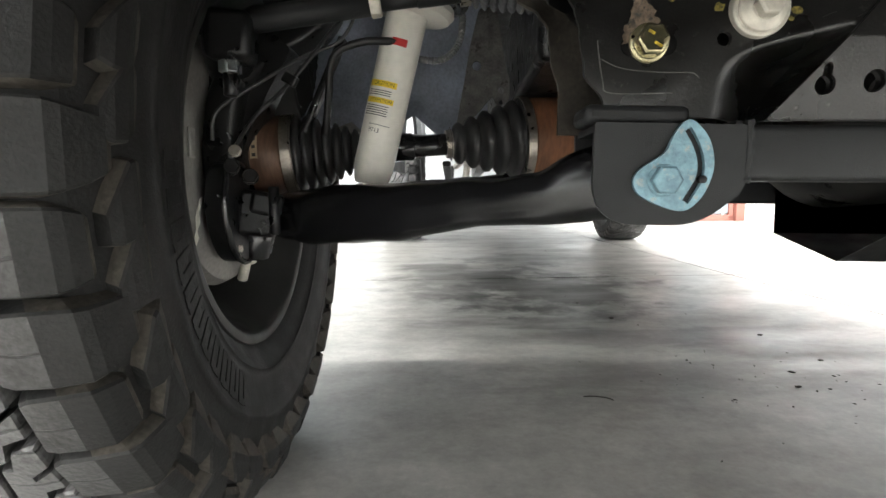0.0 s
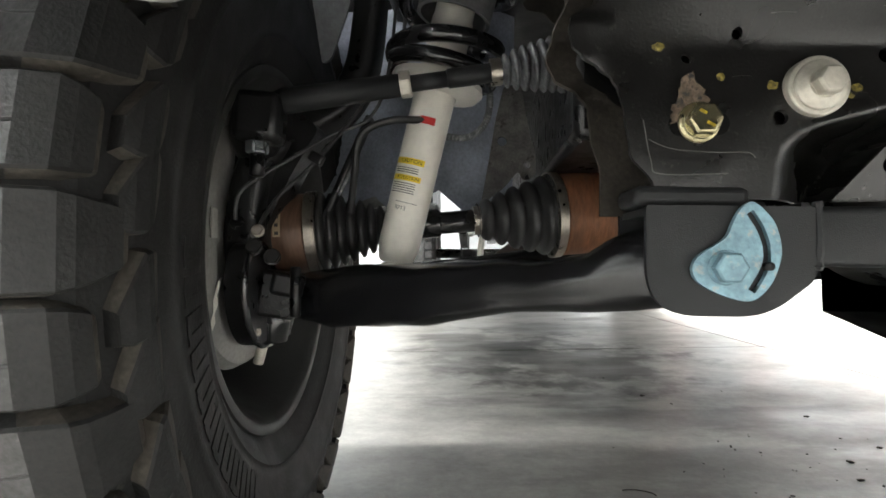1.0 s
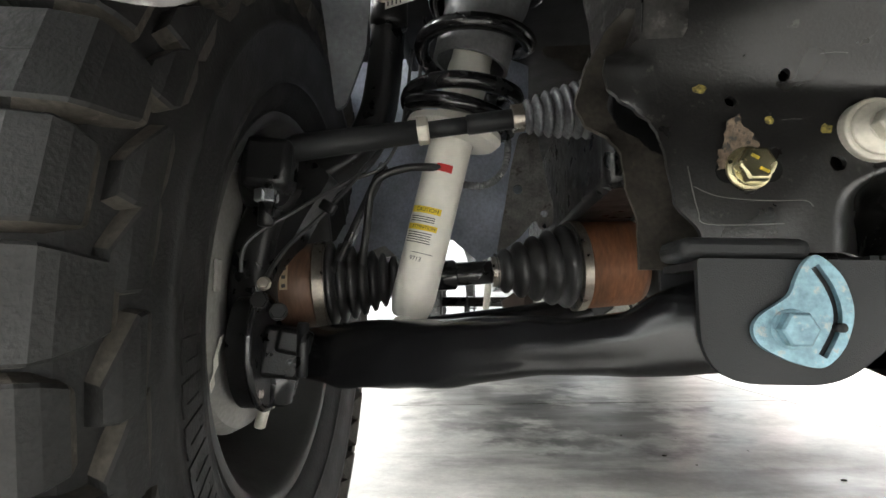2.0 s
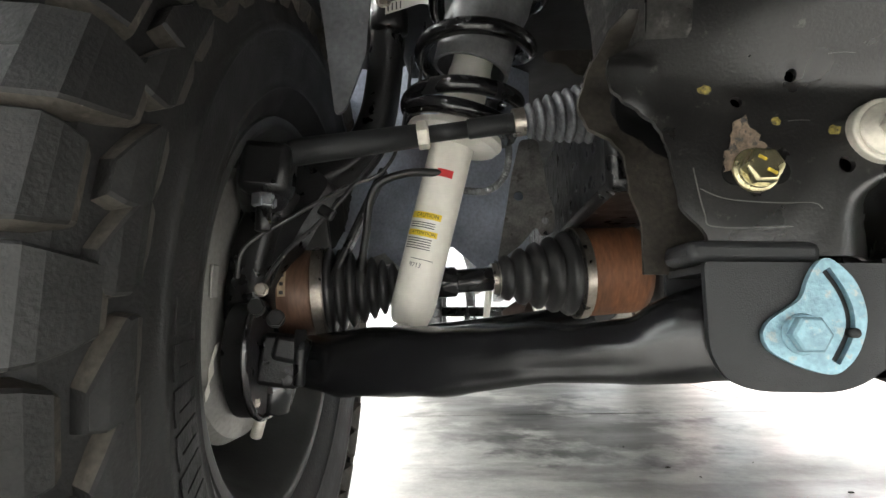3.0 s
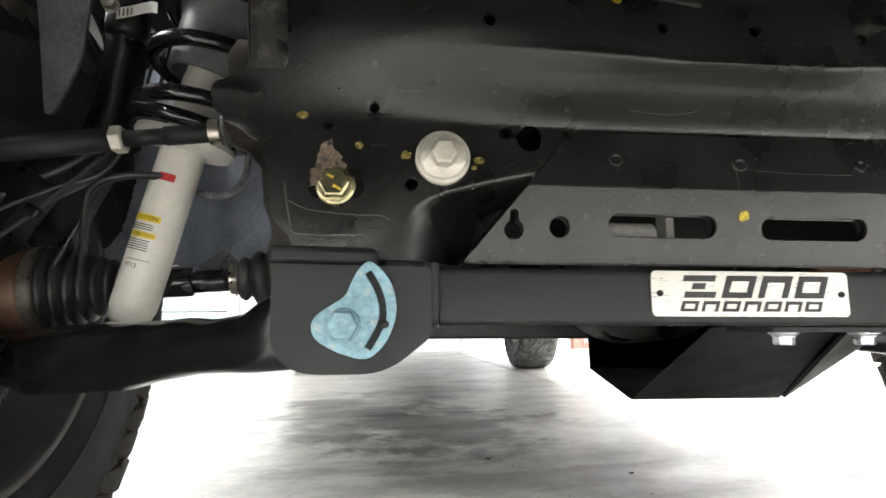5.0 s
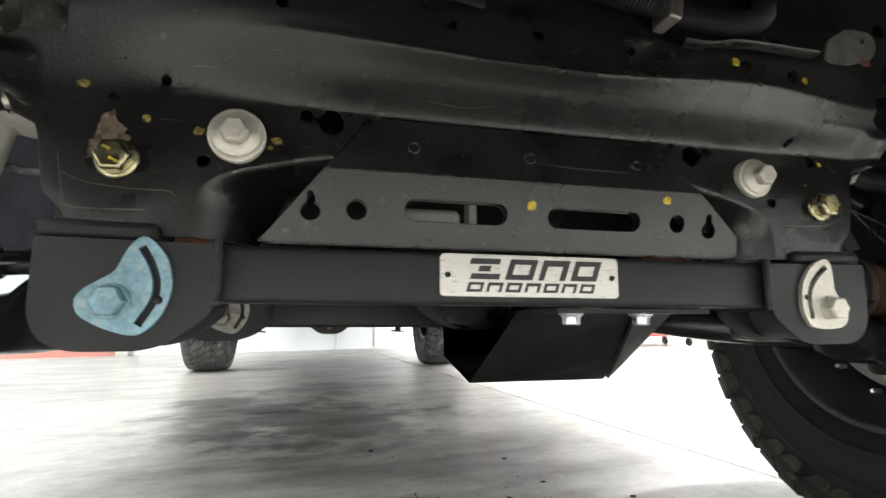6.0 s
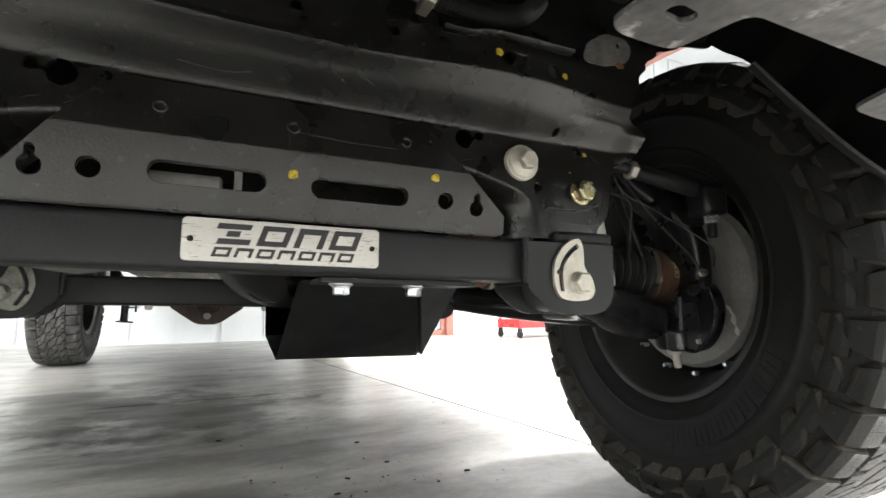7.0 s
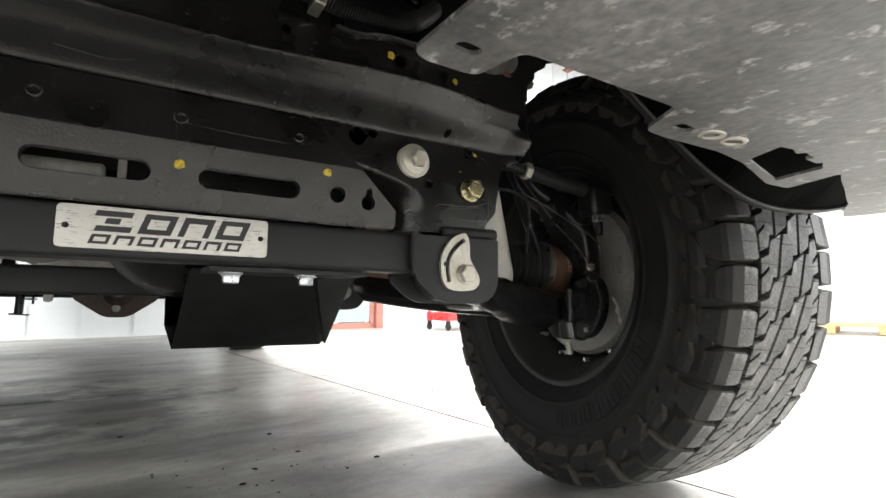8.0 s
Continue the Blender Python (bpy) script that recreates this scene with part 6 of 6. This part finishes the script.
    if s > 0:
        # Sheet coloured near black to stand for the shaded hollow inside the arch.
        bm = bmesh.new()
        low_edge = [(-0.495, -0.150, 0.684), (-0.548, -0.170, 0.630), (-0.606, -0.200, 0.567), (-0.685, -0.220, 0.532), (-0.78, -0.238, 0.530), (-0.866, -0.250, 0.544), (-0.93, -0.26, 0.57)]
        rows = []
        for x, y, z in smooth_path([(-0.425, -0.145, 0.698), (-0.455, -0.147, 0.691)] + low_edge, 4):
            rows.append([bm.verts.new(p) for p in ((x, y, z), (x - 0.004, y - 0.05, z + 0.05), (x - 0.006, y - 0.10, z + 0.13), (x - 0.006, y - 0.12, z + 0.30), (x - 0.006, y - 0.10, z + 0.55))])
        for A, B in zip(rows, rows[1:]):
            for k in range(4):
                bm.faces.new((A[k], A[k + 1], B[k + 1], B[k]))
        bmesh.ops.solidify(bm, geom=bm.faces[:], thickness=0.004)
        bmesh.ops.recalc_face_normals(bm, faces=bm.faces)
        part("arch_liner", bm, M_CAVITY, truck, "wheel arch liner, matt black for the dark hollow above it", smooth=60)
        bm = bmesh.new()
        sweep(bm, smooth_path(low_edge, 4), lambda t: (0.007, 0.0035), 8)
        part("arch_edge", bm, M_PLASTIC, truck, "grey-black edge strip of the arch liner")
    MIRROR[0] = 1


side(-1)
side(1)

# ---- body and bumper (plain, mostly out of view, to shade the underbody) and rear axle ----
bm = bmesh.new()
box(bm, (-0.05, 2.75, 1.02), (1.30, 5.0, 0.30))
part("floor_pan", bm, M_PLASTIC, truck, "black underbody", bevel=0.02)
for s in (-1, 1):
    bm = bmesh.new()
    arch = [(-0.8, 1.9), (5.6, 1.9), (5.6, 0.75)]
    arch += [(4.05 + 0.60 * math.cos(a), 0.55 + 0.62 * math.sin(a)) for a in [math.pi * k / 14 for k in range(15)]]
    # Front half drawn inwards to keep lamp light off the subframe's end.
    arch += [(AXLE_Y + (0.62 - 0.16 * step(a, 1.6, 2.5)) * math.cos(a), 0.58 + (0.62 - 0.16 * step(a, 1.6, 2.5)) * math.sin(a)) for a in [math.pi * k / 14 for k in range(15)]]
    arch += [(-0.20, 0.56), (-0.35, 0.62), (-0.8, 0.80)]
    plate(bm, arch, [], 0.03, Matrix.Translation((s * 0.99 - 0.015, 0, 0)) @ Matrix(((0, 0, 1, 0), (1, 0, 0, 0), (0, 1, 0, 0), (0, 0, 0, 1))))
    part("body_side", bm, M_BODY, truck, "dark painted body side with wheel arches", smooth=0)
bm = bmesh.new()
box(bm, (0, 2.4, 1.90), (1.96, 6.3, 0.04))
part("roof", bm, M_BODY, truck, bevel=0.01)
bm = bmesh.new()
box(bm, (0, -0.80, 0.90), (1.9, 0.12, 0.30))
# Lower panel closes the front so no level light reaches the subframe.
box(bm, (0, -0.79, 0.640), (1.9, 0.02, 0.24))
part("front_bumper", bm, M_BODY, truck, bevel=0.03)

# Two plain blocks added out of view to keep overhead light off the subframe.
bm = bmesh.new()
box(bm, (0, -0.74, 1.42), (1.86, 0.06, 0.80))
part("grille", bm, M_BODY, truck, "dark front fascia out of view, added to block light", bevel=0.02)
bm = bmesh.new()
box(bm, (0, -0.02, 1.40), (1.30, 1.10, 0.70))
part("engine_bay_block", bm, M_PLASTIC, truck, "black block out of view above the subframe, added to block light", bevel=0.02)

REAR_Y, REAR_X = 4.05, -0.10
for s in (-1, 1):
    bm = carcass()
    place = pose(REAR_X + s * 0.94, REAR_Y, AXLE_Z + s * LEVEL, 21, 0, 0)
    o = part("rear_tyre", bm, M_RUBBER, truck, "black all-terrain rear tyre", smooth=40)
    o.matrix_world = place
    bm = bmesh.new()
    for k in range(PITCHES):
        for key, extra in (("shoulder_a", 0), ("shoulder_a_m", 0.5), ("mid", 0.42), ("mid_m", 0.58), ("centre", 0.5)):
            t = bmesh.new()
            t.from_mesh(BLOCKS[key])
            t.transform(Matrix.Rotation(-radians((k + extra) * 360 / PITCHES), 4, "X"))
            tmp = bpy.data.meshes.new("tmp")
            t.to_mesh(tmp)
            t.free()
            bm.from_mesh(tmp)
            bpy.data.meshes.remove(tmp)
    tb = part("tread", bm, M_TREAD, o, smooth=0)
    tb["kind"] = "stuff"
    bm = bmesh.new()
    lathe(bm, [(-s * 0.13, 0.245), (-s * 0.12, 0.22), (0, 0.20), (s * 0.06, 0.19), (s * 0.07, 0.03), (s * 0.05, 0.03), (s * 0.04, 0.18), (0, 0.19), (-s * 0.125, 0.235)], (0, 0, 0), (1, 0, 0), 48)
    bmesh.ops.recalc_face_normals(bm, faces=bm.faces)
    w = part("rear_wheel", bm, M_RIM, truck, "dark grey rear wheel")
    w.matrix_world = place
axle = empty("rear_axle", truck)
axle["label"] = "dark solid rear axle"
bm = bmesh.new()
rod(bm, (REAR_X - 0.80, REAR_Y, AXLE_Z), (REAR_X + 0.80, REAR_Y, AXLE_Z), 0.042, 24)
part("axle_tube", bm, M_FRAME, axle)
bm = bmesh.new()
case = rounded([(-0.29, 0.46), (-0.27, 0.405), (-0.105, 0.292), (-0.060, 0.277), (0.045, 0.277), (0.090, 0.292), (0.25, 0.405), (0.27, 0.46), (0.10, 0.60), (-0.10, 0.60)], 0.012, 3)
plate(bm, [(REAR_X + x, z) for x, z in case], [], 0.22, at_y(REAR_Y - 0.13))
lathe(bm, [(0, 0.10), (0.06, 0.075), (0.16, 0.05), (0.16, 0)], (REAR_X, REAR_Y - 0.13, AXLE_Z), (0, -1, 0), 24)
part("differential", bm, M_DARKRUST, axle, "dark brown differential housing", bevel=0.012)
bm = bmesh.new()
hex_bolt(bm, (REAR_X - 0.01, REAR_Y - 0.128, 0.345), (0, -1, -0.2), 0.05, 0.012, 0.0, 0)
part("plug", bm, M_SHIELD, axle, "pale filler plug", smooth=30)
for s in (-1, 1):
    bm = bmesh.new()
    rod(bm, (REAR_X + s * 0.58, REAR_Y - 0.05, 0.44), (REAR_X + s * 0.58, REAR_Y - 0.06, 0.30), 0.026, 14, soft=0.004)
    box(bm, (REAR_X + s * 0.575, REAR_Y - 0.06, 0.298), (0.11, 0.06, 0.012), (0, 4, 0))
    part("shock_foot", bm, M_CAST, axle, "black lower shock mount", bevel=0.003)
for s in (-1, 1):
    bm = bmesh.new()
    sweep(bm, smooth_path([(REAR_X + s * 0.55, REAR_Y - 0.75, 0.62), (REAR_X + s * 0.55, REAR_Y - 0.3, 0.54), (REAR_X + s * 0.55, REAR_Y, 0.525), (REAR_X + s * 0.55, REAR_Y + 0.4, 0.55), (REAR_X + s * 0.55, REAR_Y + 0.8, 0.66)], 6), lambda t: (0.032, 0.020), 10, wave=0.6)
    part("leaf_spring", bm, M_CAST, axle)
    bm = bmesh.new()
    for k in (-0.05, 0.05):
        rod(bm, (REAR_X + s * 0.55 + k * 0.6, REAR_Y + k, 0.56), (REAR_X + s * 0.55 + k * 0.6, REAR_Y + k, 0.37), 0.008, 8)
    box(bm, (REAR_X + s * 0.55, REAR_Y, 0.405), (0.10, 0.14, 0.012))
    part("u_bolt", bm, M_CAST, axle)
    bm = bmesh.new()
    rod(bm, (REAR_X + s * 0.42, REAR_Y - 0.10, 0.40), (REAR_X + s * 0.38, REAR_Y - 0.35, 0.80), 0.028, 16)
    part("rear_shock", bm, M_SHOCK, axle, "off-white rear shock absorber")

# driveline and exhaust behind the front axle
bm = bmesh.new()
lathe(bm, [(0, 0.02), (0, 0.08), (0.05, 0.12), (0.16, 0.13), (0.24, 0.10), (0.28, 0.05), (0.28, 0)], (0.05, 0.20, 0.53), (0, 1, 0), 32)
rod(bm, (-0.335, 0.362, 0.512), (0.335, 0.362, 0.512), 0.052, 28, soft=0.01)
part("front_differential", bm, M_FRAME, truck, "dark front differential")
bm = bmesh.new()
sweep(bm, smooth_path([(-0.30, 0.40, 0.468), (-0.25, 0.40, 0.462), (-0.20, 0.40, 0.468), (-0.15, 0.40, 0.462), (-0.12, 0.40, 0.470)], 5), lambda t: (0.05, 0.012), 14, wave=0.6)
part("casting_foot", bm, M_ALU, truck, "pale cast aluminium foot of the differential")
bm = bmesh.new()
box(bm, (0.03, 0.42, 0.4655), (0.30, 0.05, 0.012))
part("stay", bm, M_TANLABEL, truck, "tan rusty steel stay", bevel=0.003)
bm = bmesh.new()
rod(bm, (0.0, 0.55, 0.62), (0.0, 1.75, 0.60), 0.16, 28, 0.11, soft=0.03)
box(bm, (-0.08, 1.45, 0.56), (0.36, 0.34, 0.20))
part("gearbox", bm, M_ALU, truck, "cast aluminium gearbox", bevel=0.01)
bm = bmesh.new()
sweep(bm, [(-0.16, 1.9, 0.50), (-0.16, 1.93, 0.50), (-0.16, 2.6, 0.50), (-0.16, 2.63, 0.50)], lambda t: (0.11, 0.075) if 0.1 < t < 0.9 else (0.08, 0.05), 24)
part("muffler", bm, M_SHOCK, truck, "pale steel exhaust muffler")
bm = bmesh.new()
sweep(bm, smooth_path([(-0.20, 0.9, 0.58), (-0.19, 1.4, 0.53), (-0.16, 1.92, 0.50)], 8), 0.030, 16)
sweep(bm, smooth_path([(-0.16, 2.6, 0.50), (-0.20, 3.2, 0.55), (-0.45, 3.7, 0.70), (-0.6, 4.6, 0.66)], 8), 0.030, 16)
part("exhaust_pipe", bm, M_BAND, truck, "dull steel exhaust pipe")
bm = bmesh.new()
rod(bm, (0.02, 1.75, 0.58), (REAR_X, REAR_Y - 0.28, AXLE_Z + 0.01), 0.045, 20)
part("propeller_shaft", bm, M_SHIELD, truck, "grey propeller shaft")
bm = bmesh.new()
box(bm, (0, 1.30, 0.545), (0.80, 0.12, 0.05))
part("gearbox_mount", bm, M_FRAME, truck, bevel=0.01)
bm = bmesh.new()
box(bm, (0.28, 2.55, 0.58), (0.24, 1.1, 0.20))
part("fuel_tank", bm, M_PLASTIC, truck, "black plastic fuel tank", bevel=0.03)

truck.rotation_euler, truck.location.x = (0, radians(0.62), 0), -0.0054
